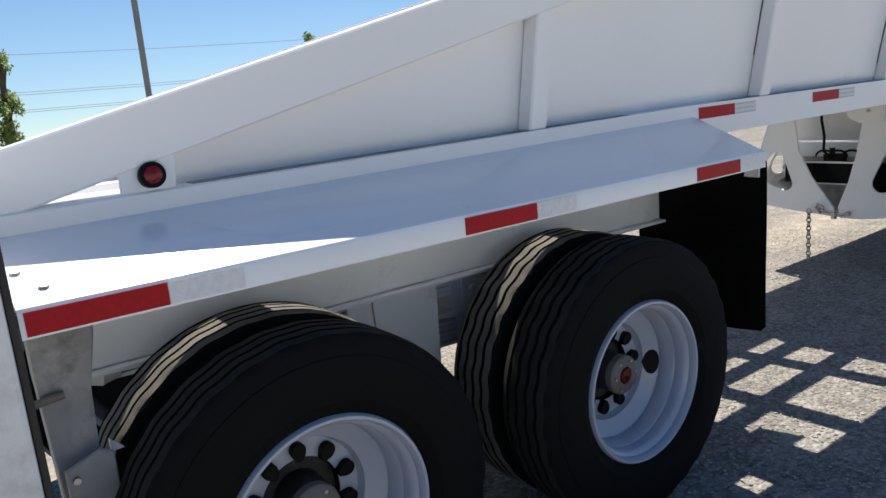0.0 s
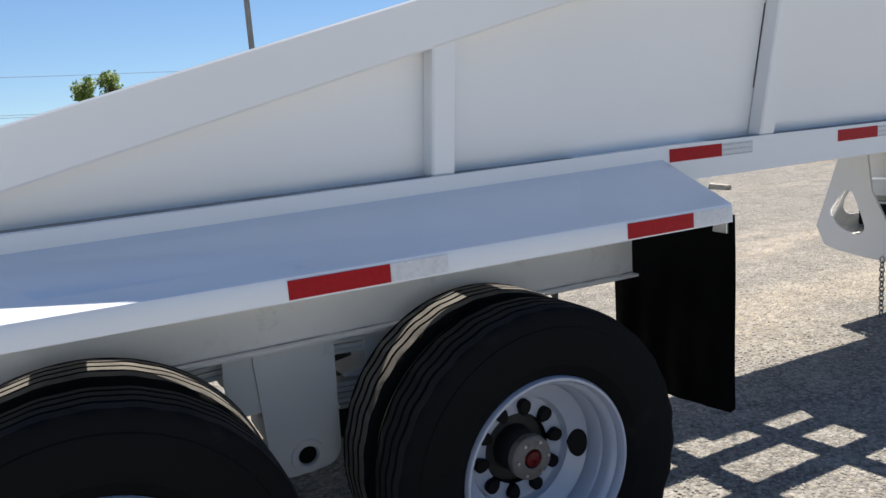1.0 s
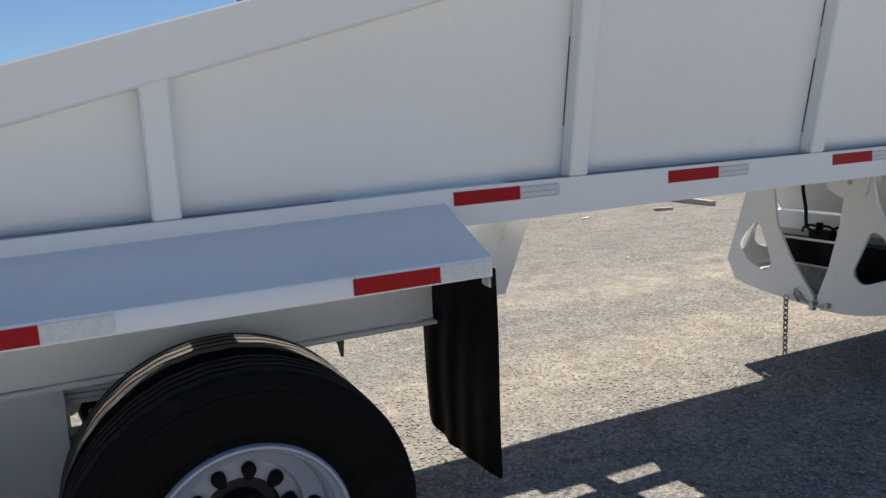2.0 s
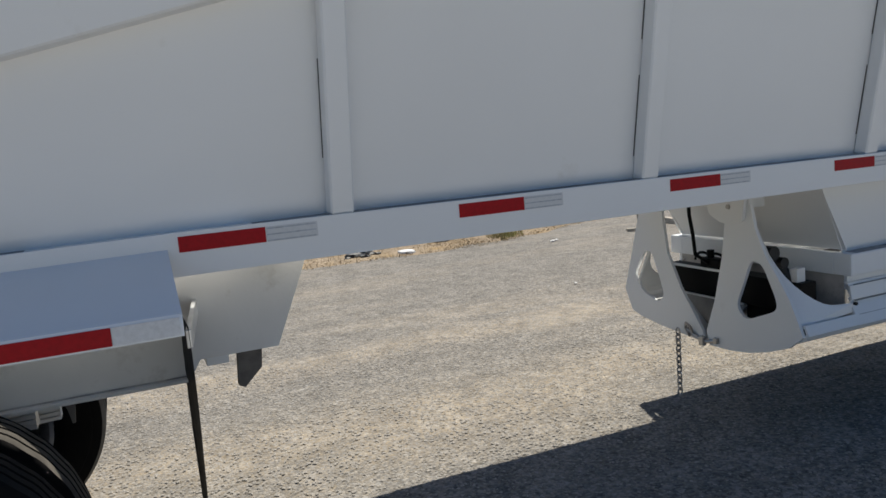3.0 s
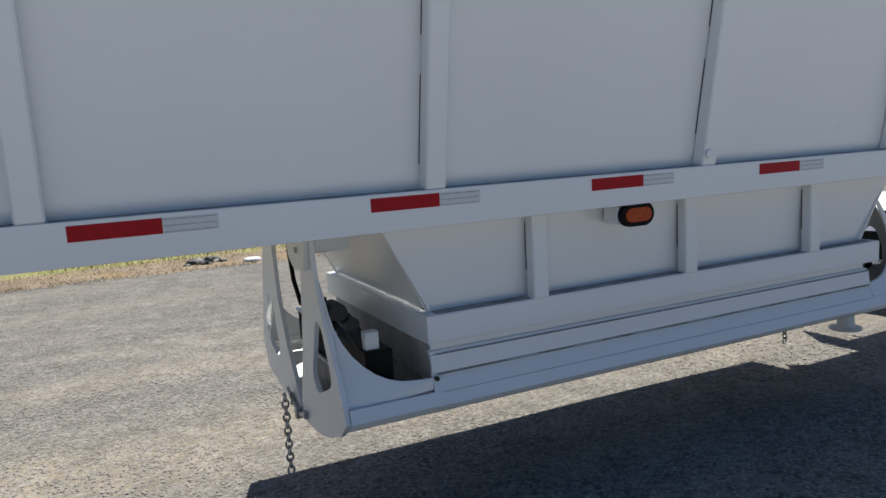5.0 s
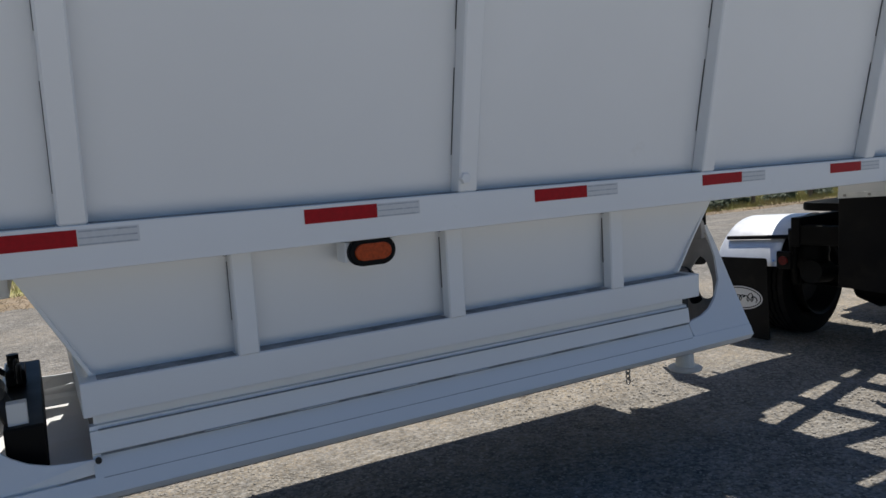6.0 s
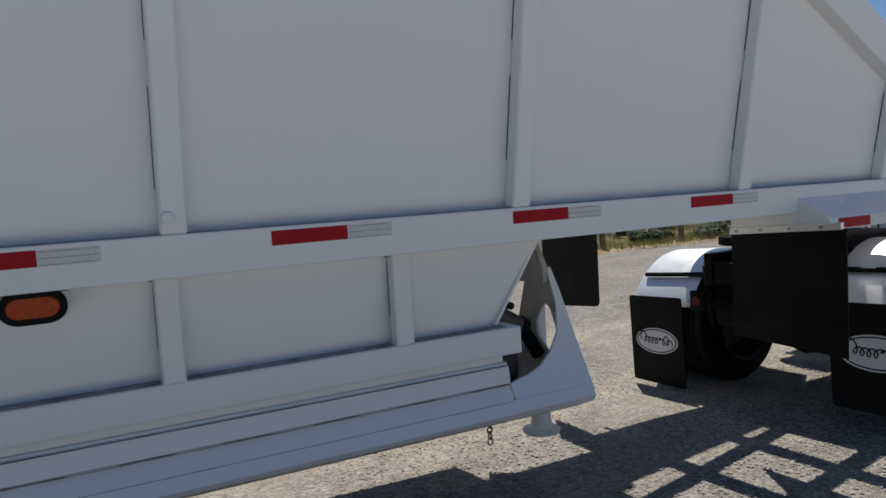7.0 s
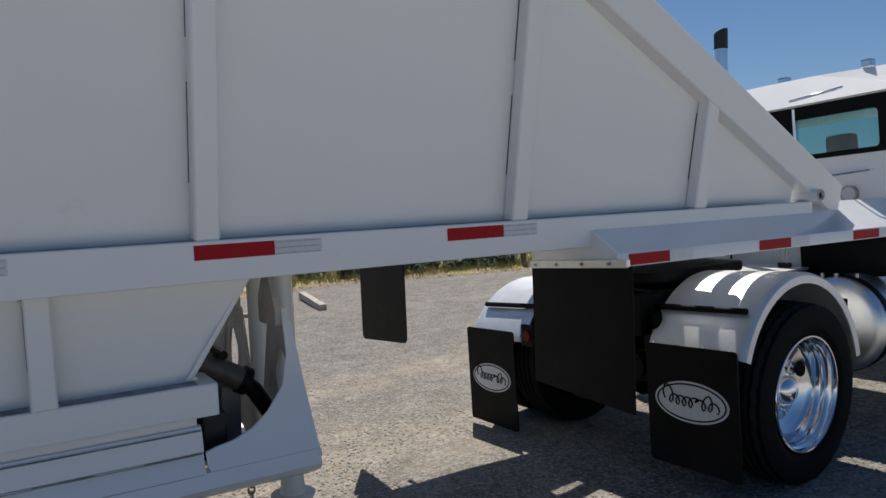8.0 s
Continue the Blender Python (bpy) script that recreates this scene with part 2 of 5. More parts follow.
def box(bm, x0, x1, y0, y1, z0, z1, bevel=0.0):
    v = [bm.verts.new(p) for p in ((x0, y0, z0), (x1, y0, z0), (x1, y1, z0), (x0, y1, z0), (x0, y0, z1), (x1, y0, z1), (x1, y1, z1), (x0, y1, z1))]
    fs = [bm.faces.new([v[i] for i in f]) for f in ((0, 1, 2, 3), (4, 5, 6, 7), (0, 1, 5, 4), (1, 2, 6, 5), (2, 3, 7, 6), (3, 0, 4, 7))]
    if bevel:
        bmesh.ops.bevel(bm, geom=list({e for f in fs for e in f.edges}), offset=bevel, segments=2, affect="EDGES", profile=0.6)
    return bm


def boxed(x0, x1, y0, y1, z0, z1, bevel=0.004):
    return box(bmesh.new(), x0, x1, y0, y1, z0, z1, bevel)


def prism(points, axis, a, b, bevel=0.0, bm=None):
    """A flat outline drawn out along an axis from a to b. Outline in the two other axes, in their order."""
    bm = bm or bmesh.new()
    def at(p, w):
        return {"x": (w, p[0], p[1]), "y": (p[0], w, p[1]), "z": (p[0], p[1], w)}[axis]
    lo = [bm.verts.new(at(p, a)) for p in points]
    hi = [bm.verts.new(at(p, b)) for p in points]
    n = len(points)
    fs = [bm.faces.new(lo), bm.faces.new(hi)]
    fs += [bm.faces.new((lo[i], lo[(i + 1) % n], hi[(i + 1) % n], hi[i])) for i in range(n)]
    if bevel:
        bmesh.ops.bevel(bm, geom=list({e for f in fs for e in f.edges}), offset=bevel, segments=1, affect="EDGES")
    return bm


def plate_with_holes(outline, holes, axis, a, b):
    """A plate with openings that go through it."""
    bm = bmesh.new()
    edges = []
    for loop in [outline, *holes]:
        vs = [bm.verts.new({"x": (a, p[0], p[1]), "y": (p[0], a, p[1]), "z": (p[0], p[1], a)}[axis]) for p in loop]
        edges += [bm.edges.new((vs[i], vs[(i + 1) % len(vs)])) for i in range(len(vs))]
    bmesh.ops.triangle_fill(bm, use_beauty=True, use_dissolve=False, edges=edges)
    r = bmesh.ops.extrude_face_region(bm, geom=list(bm.faces))
    move = {"x": (b - a, 0, 0), "y": (0, b - a, 0), "z": (0, 0, b - a)}[axis]
    bmesh.ops.translate(bm, vec=move, verts=[g for g in r["geom"] if isinstance(g, bmesh.types.BMVert)])
    return bm


def rounded(points, r=0.03, n=4):
    """An outline with its corners rounded."""
    out = []
    for i, p in enumerate(points):
        p, a, b = Vector(p), Vector(points[i - 1]), Vector(points[(i + 1) % len(points)])
        da, db = (a - p), (b - p)
        ra, rb = min(r, da.length * 0.45), min(r, db.length * 0.45)
        s, e = p + da.normalized() * ra, p + db.normalized() * rb
        for j in range(n + 1):
            t = j / n
            out.append(tuple((1 - t) ** 2 * s + 2 * t * (1 - t) * p + t * t * e))
    return out


def lathe(profile, segs=64, bm=None, wobble=None):
    """Turns a profile of (y, radius) about the y axis."""
    bm = bm or bmesh.new()
    rings = []
    for i in range(segs):
        a = 2 * math.pi * i / segs
        ring = []
        for j, (y, r) in enumerate(profile):
            yy = y + (wobble(i, j) if wobble else 0)
            ring.append(bm.verts.new((r * math.cos(a), yy, r * math.sin(a))))
        rings.append(ring)
    for i in range(segs):
        p, q = rings[i], rings[(i + 1) % segs]
        for j in range(len(profile) - 1):
            bm.faces.new((p[j], p[j + 1], q[j + 1], q[j]))
    return bm


def tube(points, r, segs=10, bm=None):
    """A round bar along a line of points."""
    bm = bm or bmesh.new()
    pts = [Vector(p) for p in points]
    rings = []
    for i, p in enumerate(pts):
        d = (pts[min(i + 1, len(pts) - 1)] - pts[max(i - 1, 0)]).normalized()
        u = d.orthogonal().normalized() if abs(d.z) > 0.9 else d.cross(Vector((0, 0, 1))).normalized()
        w = d.cross(u)
        rings.append([bm.verts.new(p + r * (math.cos(2 * math.pi * k / segs) * u + math.sin(2 * math.pi * k / segs) * w)) for k in range(segs)])
    for a, b in zip(rings, rings[1:]):
        for k in range(segs):
            bm.faces.new((a[k], a[(k + 1) % segs], b[(k + 1) % segs], b[k]))
    bm.faces.new(rings[0])
    bm.faces.new(rings[-1])
    return bm


def disc_y(bm, x, z, y0, y1, r, segs=20):
    """A short round bar along y."""
    return tube([(x, y0, z), (x, y1, z)], r, segs, bm)


# ---------------------------------------------------------------- ground
def ground_z(y):
    """Height of the yard: it falls gently away from the camera's side."""
    y = max(y, 0.0)
    return 0.035 - 0.018 * (min(y, 18.0) - 3.0) - 0.05 * max(0.0, y - 18.0)


def build_ground():
    bm = bmesh.new()
    xs = [-400, -120, -40, -15] + [-8 + i * 0.6 for i in range(52)] + [30, 50, 120, 400]
    ys = [-400, -120, -40, -15] + [-6 + i * 0.6 for i in range(41)] + [20, 25, 50, 120, 400]
    grid = []
    for x in xs:
        row = []
        for y in ys:
            h = 0.014 * noise.noise((x * 0.7, y * 0.9, 3.0)) if abs(x) < 25 and -6 < y < 12 else 0.0
            row.append(bm.verts.new((x, y, ground_z(y) + h - 0.006)))
        grid.append(row)
    for i in range(len(xs) - 1):
        for j in range(len(ys) - 1):
            bm.faces.new((grid[i][j], grid[i + 1][j], grid[i + 1][j + 1], grid[i][j + 1]))
    ob = new("ground", mesh_of("ground", bm, GROUND, True))
    tagged(ob, "compacted grey gravel yard with tan dusty tracks", "ground", kind="structure")


build_ground()


# ---------------------------------------------------------------- trailer
C = 3.03                                     # centre line of the trailer
LEAN = 0.185                                 # outward lean of the upper sides
RAIL_Y, RAIL_B, RAIL_T = 2.255, 1.368, 1.511
PANEL_Y = 2.335
TOP = 2.66
POST_W = 0.086
POSTS = (1.872, 3.405, 4.753, 6.120, 7.528, 8.895, 10.220, 11.370)
R0, R_SLOPE = (0.156, 1.611), 0.2590         # rear chord, top edge
F0, F_SLOPE = (12.168, 1.825), -0.510        # front chord, top edge


def rear_top(x):
    return R0[1] + R_SLOPE * (x - R0[0])


def front_top(x):
    return F0[1] + F_SLOPE * (x - F0[0])


def roof(x):
    return min(TOP, rear_top(x), front_top(x))


trailer = thing("belly_dump_trailer", "white painted belly dump trailer with sloped ends parked on gravel", "trailer", at=pose(0, 0, -0.004, 0, -0.165, 0))


def side_y(near, y):
    return y if near else 2 * C - y


def leaned(bm, near):
    """Leans what was built upright on the near side, and mirrors it for the far side."""
    for v in bm.verts:
        v.co.y -= LEAN * (v.co.z - RAIL_T)
        v.co.y = side_y(near, v.co.y)
    return bm


def mirrored(bm, near):
    for v in bm.verts:
        v.co.y = side_y(near, v.co.y)
    return bm


X_RT = R0[0] + (TOP - R0[1]) / R_SLOPE
X_FT = F0[0] + (TOP - F0[1]) / F_SLOPE


def upper_side(near):
    outline = [(0.575, RAIL_T - 0.045), (3.3, RAIL_T), (12.26, RAIL_T), (12.26, front_top(12.26) - 0.10), (X_FT, TOP - 0.05), (X_RT, TOP - 0.05), (0.575, rear_top(0.575) - 0.06)]
    part("side_panel", leaned(prism(outline, "y", PANEL_Y, PANEL_Y + 0.006), near), PAINT, trailer)
    # lower rail, with a folded lip at its top
    bm = prism([(0.14, RAIL_B - 0.03), (2.9, RAIL_B), (12.35, RAIL_B), (12.35, RAIL_T), (2.9, RAIL_T), (0.14, RAIL_T - 0.04)], "y", RAIL_Y, RAIL_Y + 0.095, 0.006)
    part("side_rail", mirrored(bm, near), PAINT, trailer, "white box-section side rail")
    # chords of the sloped ends and the top rail
    w = 0.158
    for name, a, b, k, dz in (("rear_chord", (0.10, rear_top(0.10)), (X_RT, TOP), R_SLOPE, w), ("front_chord", (X_FT, TOP), (12.62, front_top(12.62)), F_SLOPE, 0.190)):
        bm = prism([(a[0], a[1] - dz), (b[0], b[1] - dz), (b[0], b[1]), (a[0], a[1])], "y", PANEL_Y - 0.082, PANEL_Y + 0.03, 0.006)
        leaned(bm, near)
        if not near:
            for v in bm.verts:
                v.co.z -= 0.135
        part(name, bm, PAINT, trailer)
    part("top_rail", leaned(boxed(X_RT, X_FT, PANEL_Y - 0.085, PANEL_Y + 0.06, TOP - 0.14, TOP, 0.008), near), PAINT, trailer)
    if near:
        # strips coloured for shade and grime on the rail and band ledges, between the posts
        xs = [0.62] + [v for p in POSTS for v in (p, p + POST_W)] + [11.95]
        for x0, x1 in zip(xs[::2], xs[1::2]):
            bm = boxed(x0 + 0.004, x1 - 0.004, RAIL_Y + 0.014, PANEL_Y - 0.002, RAIL_T - 0.002, RAIL_T + 0.0025, 0)
            for v in bm.verts:
                v.co.z -= 0.0145 * max(0, 2.9 - v.co.x)
            part("ledge_shade_grime", bm, LEDGE, trailer, "grey strip coloured for shade and grime on the ledge")
        # band ledge: the rail's shade and dirt put into dark strips
        xs = [6.18, 6.64, 6.718, 7.503, 7.581, 8.376, 8.454, 8.90]
        for x0, x1 in zip(xs[::2], xs[1::2]):
            part("ledge_shade_grime", boxed(x0 + 0.004, x1 - 0.004, 2.362, 2.428, 0.996, 1.0005, 0), GROOVE, trailer, "dark strip coloured for shade and grime on the band ledge")
        for y, z, h in ((2.397, 0.874, 0.006), (2.366, 0.8285, 0.0035), (2.3585, 0.7465, 0.0045), (2.338, 0.6765, 0.0035)):
            part("groove", boxed(6.17, 8.893, y, y + 0.008, z, z + h, 0), GROOVE, trailer, "dark joint between the plates")
    for x in POSTS:
        top = min(rear_top(x) - 0.06, TOP - 0.06, front_top(x + POST_W) - 0.06)
        zf = RAIL_T - 0.0145 * max(0, 2.9 - x)
        bm = prism([(x, zf), (x + POST_W, zf), (x + POST_W, top), (x, top)], "y", PANEL_Y - 0.074, PANEL_Y - 0.001, 0.007)
        part("side_post", leaned(bm, near), PAINT, trailer)
        if near and x > 1.9:
            z = 1.61 + 0.05 * (int(x * 7) % 3)
            while z + 0.3 < top:
                bm = boxed(x - 0.002, x + 0.001, PANEL_Y - 0.004, PANEL_Y - 0.001, z, z + 0.33, 0)
                part("weld_seam", leaned(bm, near), SEAM, trailer, "dark unwelded gap along the post")
                z += 0.47
    # lamp plate at the rear, between the chord and the rail
    if near:
        bm = prism([(0.437, 1.465), (0.578, 1.467), (0.578, 1.635), (0.437, 1.595)], "y", RAIL_Y + 0.002, RAIL_Y + 0.02, 0.002)
        part("lamp_plate", leaned(bm, near), PAINT, trailer)
        # bolt at the foot of one post
        bm = tube([(7.551, 2.262, 1.566), (7.551, 2.235, 1.566)], 0.024, 6)
        bmesh.ops.bevel(bm, geom=bm.edges[:], offset=0.003, segments=1, affect="EDGES")
        part("bolt_head", bm, PAINT, trailer)


for near in (True, False):
    upper_side(near)

# sloped end sheets and the open top's cross tubes
def slope_sheet(name, x0, z0, x1, z1, y0, y1):
    bm = prism([(x0, z0), (x1, z1), (x1, z1 - 0.012), (x0, z0 - 0.012)], "y", y0, y1)
    return part(name, bm, PAINT, trailer)


slope_sheet("rear_slope_sheet", 5.975, RAIL_B, 4.93, TOP - 0.06, 2.40, 2 * C - 2.40)
slope_sheet("front_slope_sheet", 9.12, RAIL_B, 10.05, TOP - 0.06, 2.40, 2 * C - 2.40)
# open frames between the wings: cross members, long beams and decks
for x in (0.75, 2.05, 3.135, 3.525):
    part("wing_cross_member", boxed(x, x + 0.12, 2.35, 2 * C - 2.39, 1.385, 1.455, 0.005), PAINT, trailer)
part("wing_cross_member", prism([(4.14, 2.35), (4.25, 2.35), (4.145, 3.6), (4.035, 3.6)], "z", 1.386, 1.454, 0.004), PAINT, trailer)
part("wing_beam", boxed(0.2, 4.45, 3.06, 3.15, 1.387, 1.453, 0.005), PAINT, trailer)
part("wing_beam", prism([(0.2, 2.66), (4.45, 2.76), (4.45, 2.86), (0.2, 2.76)], "z", 1.388, 1.452, 0.004), PAINT, trailer)
deck = [(4.44, 2.35), (5.9, 2.35), (5.9, 3.48), (4.74, 3.48), (4.68, 3.38), (4.55, 3.33), (4.48, 3.27), (4.44, 3.16)]
part("rear_deck", prism(deck, "z", 1.41, 1.42), PAINT, trailer)
for x in (10.5, 11.07):
    part("wing_cross_member", prism([(x, 3.66), (x + 0.12, 3.66), (x + 0.17, 2.35), (x + 0.05, 2.35)], "z", 1.385, 1.455, 0.004), PAINT, trailer)
part("wing_cross_member", boxed(11.645, 11.735, 2.39, 2 * C - 2.39, 1.386, 1.454, 0.005), PAINT, trailer)
for line in (((10.0, 3.02), (12.4, 3.58), (12.4, 3.68), (10.0, 3.115)), ((10.0, 2.75), (10.62, 2.65), (10.64, 2.765), (10.0, 2.86)), ((10.62, 2.63), (12.0, 2.91), (12.0, 3.01), (10.62, 2.74))):
    part("wing_beam", prism(list(line), "z", 1.387, 1.453, 0.004), PAINT, trailer)

part("wing_beam", boxed(11.30, 11.64, 2.485, 2.575, 1.386, 1.450, 0.004), PAINT, trailer)
part("wing_beam", boxed(11.74, 12.34, 2.475, 2.565, 1.386, 1.450, 0.004), PAINT, trailer)

# ---- lower hopper
HOP_R, HOP_F = (5.975, 6.165), (9.12, 8.99)      # top and bottom x at the rear and the front
for near in (True, False):
    bm = prism([(HOP_R[0], RAIL_B), (HOP_F[0], RAIL_B), (HOP_F[1] - 0.10, 0.998), (HOP_R[1], 0.998)], "y", 2.40, 2.406)
    for v in bm.verts:
        v.co.y += 0.03 * (RAIL_B - v.co.z) / 0.34
    part("hopper_side", mirrored(bm, near), PAINT, trailer)
    for x in (6.64, 7.503, 8.376):
        bm = prism([(x, 0.995), (x + 0.078, 0.995), (x + 0.078, RAIL_B), (x, RAIL_B)], "y", 2.345, 2.405, 0.006)
        part("hopper_post", mirrored(bm, near), PAINT, trailer)
        if near:
            part("weld_seam", mirrored(boxed(x - 0.0015, x + 0.001, 2.398, 2.404, 1.12, 1.33, 0), near), SEAM, trailer, "dark unwelded gap along the post")
            part("drain_hole", boxed(x - 0.012, x + 0.012, 2.385, 2.40, 1.352, 1.361, 0), SEAM, trailer)
    bm = boxed(6.13, 8.962, 2.352, 2.46, 0.880, 0.998, 0.008)
    part("hopper_band", mirrored(bm, near), PAINT, trailer, "white box-section band round the hopper")
    part("hopper_skirt", mirrored(boxed(6.16, 8.89, 2.40, 2.42, 0.80, 0.883, 0.003), near), PAINT, trailer)

# sloped ends of the lower hopper
for name, xt, xb in (("hopper_rear_sheet", HOP_R[0], HOP_R[1]), ("hopper_front_sheet", HOP_F[0] - 0.005, HOP_F[1] - 0.115)):
    bm = prism([(xt, RAIL_B), (xb, 1.01), (xb + (0.01 if name == "hopper_rear_sheet" else -0.01), 1.01), (xt + (0.01 if name == "hopper_rear_sheet" else -0.01), RAIL_B)], "y", 2.405, 2 * C - 2.405)
    part(name, bm, PAINT, trailer)
for x in (6.13, 8.915):
    part("hopper_end_band", boxed(x, x + 0.045, 2.46, 2 * C - 2.46, 0.880, 0.997, 0.005), PAINT, trailer)
# end skirts: the shade beneath the hopper is put into their colour
part("hopper_end_skirt", boxed(6.165, 6.175, 2.42, 2 * C - 2.42, 0.70, 0.884, 0.002), SHADED_PAINT, trailer)
part("hopper_end_skirt", boxed(8.87, 8.88, 2.42, 2 * C - 2.42, 0.70, 0.884, 0.002), SHADED_PAINT, trailer)
part("gate_stop", tube([(6.16, 2.36, 0.735), (6.16, 2.345, 0.735)], 0.010, 8), DARK, trailer)
for near in (True, False):
    part("rail_flange", mirrored(boxed(5.96, 9.14, 2.348, 2.412, 1.363, 1.371, 0), near), PAINT, trailer)
# unseen dark sheet added across the hopper to block the sun above the gates
part("hopper_sun_block", boxed(6.17, 8.95, 2.42, 2 * C - 2.42, 0.70, 0.72, 0), DARK, trailer)

# ---- clamshell gates
GATE_X0, GATE_X1 = 5.765, 9.335
CG = 3.015


def gated(bm, near):
    for v in bm.verts:
        v.co.y = v.co.y if near else 2 * CG - v.co.y
    return bm


def arm_edge(z):
    """The outer edge of the rear arm plate, which the curved web meets."""
    steps = ((0.64, 2.36), (0.70, 2.367), (0.80, 2.412), (0.90, 2.477), (1.02, 2.562), (1.16, 2.627), (1.36, 2.667))
    for (z0, y0), (z1, y1) in zip(steps, steps[1:]):
        if z <= z1:
            return y0 + (y1 - y0) * (z - z0) / (z1 - z0)
    return steps[-1][1]


for near in (True, False):
    gate = thing("clamshell_gate", "", "")
    gate.parent = trailer
    side = [(2.400, 0.830), (2.372, 0.827), (2.362, 0.756), (2.374, 0.748), (2.340, 0.680), (2.350, 0.672), (2.315, 0.630), (2.335, 0.605), (2.47, 0.545), (2.66, 0.492), (2.86, 0.470), (CG - 0.03, 0.462)]
    inner = [(y + 0.012, z + 0.014) for y, z in reversed(side)]
    bm = prism(side + inner, "x", 6.145, 8.90)
    part("gate_shell", gated(bm, near), PAINT, gate)
    bm = prism([(2.340, 0.682), (2.316, 0.632), (2.335, 0.605), (2.47, 0.545), (2.66, 0.492), (2.86, 0.470), (CG - 0.03, 0.462), (CG - 0.03, 0.475), (2.86, 0.483), (2.66, 0.506), (2.48, 0.558), (2.35, 0.62), (2.334, 0.640), (2.352, 0.682)], "x", GATE_X0 + 0.012, GATE_X1 - 0.01)
    part("gate_lip", gated(bm, near), PAINT, gate)
    for i in range(7):
        x = 6.5 + i * 0.34
        part("hinge_pin", gated(boxed(x, x + 0.16, 2.354, 2.364, 0.7512, 0.7540, 0.0008), near), SILVER, gate, "bare worn hinge pin")
    # rear end plate with its opening; the two halves hang a little unevenly
    if near:
        out = [(2.665, 1.345), (2.625, 1.16), (2.56, 1.02), (2.475, 0.90), (2.41, 0.80), (2.365, 0.70), (2.335, 0.625), (2.42, 0.555), (2.55, 0.505), (2.68, 0.472), (2.82, 0.455), (2.975, 0.452), (2.998, 0.535), (2.924, 0.734), (2.866, 0.967), (2.835, 1.166), (2.86, 1.345)]
        hole = rounded([(2.655, 0.99), (2.768, 0.716), (2.704, 0.650), (2.495, 0.735), (2.493, 0.79), (2.58, 0.97)], 0.045, 4)
    else:
        out = [(3.30, 1.345), (3.31, 1.20), (3.28, 0.965), (3.186, 0.765), (3.092, 0.623), (3.03, 0.53), (3.02, 0.46), (3.14, 0.472), (3.37, 0.495), (3.52, 0.52), (3.60, 0.547), (3.66, 0.685), (3.60, 0.88), (3.55, 1.05), (3.51, 1.18), (3.49, 1.345)]
        hole = rounded([(3.47, 0.96), (3.57, 0.79), (3.50, 0.69), (3.37, 0.635), (3.315, 0.686), (3.353, 0.81), (3.41, 0.96)], 0.04, 4)
    if not near:
        out, hole = ([(CG + (y - CG) * 1.12, z) for y, z in loop] for loop in (out, hole))
    bm = plate_with_holes(out, [hole], "x", GATE_X0 - 0.008, GATE_X0 + 0.012)
    part("rear_end_plate", bm, PAINT, gate, "white gate arm plate with a triangular opening")
    # curved web from the arm to the gate, rear
    arc = [(GATE_X0 + 0.01, 1.18)] + [(5.79 + 0.28 * (1 - math.cos(t * math.pi / 2 / 8)), 1.02 - 0.28 * math.sin(t * math.pi / 2 / 8)) for t in range(9)] + [(6.15, 0.738), (6.15, 0.69), (GATE_X0 + 0.01, 0.66)]
    bm = prism(arc, "y", 2.36, 2.37)
    for v in bm.verts:
        v.co.y += (arm_edge(v.co.z) - 2.36) * min(1, max(0, (6.15 - v.co.x) / 0.33)) ** 0.7
    part("gate_web", gated(bm, near), PAINT, gate)
    # front arm: plate and curved web
    arc = [(9.335, 0.655), (9.328, 0.72), (9.322, 0.90), (9.320, 1.10), (9.312, 1.20), (9.290, 1.20), (9.278, 1.03), (9.235, 0.915), (9.158, 0.835), (9.09, 0.79), (9.014, 0.763), (8.95, 0.756), (8.91, 0.745), (8.91, 0.70), (8.93, 0.64)]
    bm = prism(arc, "y", 2.345, 2.357, 0.002)
    for v in bm.verts:
        v.co.y += 0.50 * (v.co.z - 0.68)
    part("front_arm", gated(bm, near), PAINT, gate, "white curved gate arm")
    # front end plate, its shaded face painted darker
    out = [(2.36, 0.64), (2.50, 0.60), (CG - 0.05, 0.47), (CG - 0.05, 0.60), (2.92, 0.80), (2.885, 0.90), (2.80, 1.135), (2.61, 1.15), (2.49, 0.95), (2.39, 0.76)]
    hole = rounded([(2.645, 1.03), (2.725, 0.93), (2.715, 0.85), (2.62, 0.78), (2.55, 0.80), (2.555, 0.91), (2.60, 1.01)], 0.03, 4)
    end = part("front_end_plate", gated(plate_with_holes(out, [hole], "x", 9.292, 9.304), near), SHADED_PAINT, gate, "gate arm plate with an opening, in grimy paint greyed for shade")
    bm = prism(rounded([(2.598, 1.125), (2.598, 1.20), (2.685, 1.345), (2.745, 1.345), (2.825, 1.23), (2.825, 1.12)], 0.012, 2), "x", 9.262, 9.291, 0.003)
    part("pivot_doubler", gated(bm, near), SHADED_PAINT, end, "pivot plate in grimy paint greyed for shade")
part("pivot_block", boxed(5.80, 5.96, 2.74, 2 * C - 2.62, 1.25, 1.36, 0.01), PAINT, trailer)
piv = part("pivot_plate", prism(rounded([(2.66, 1.36), (2.69, 1.19), (2.83, 1.175), (2.93, 1.22), (2.96, 1.36)], 0.02, 2), "x", 5.735, 5.757, 0.002), PAINT, trailer, "white folded pivot plate")
part("bolt_head", tube([(5.736, 2.78, 1.27), (5.726, 2.78, 1.27)], 0.014, 6), STEEL, piv)
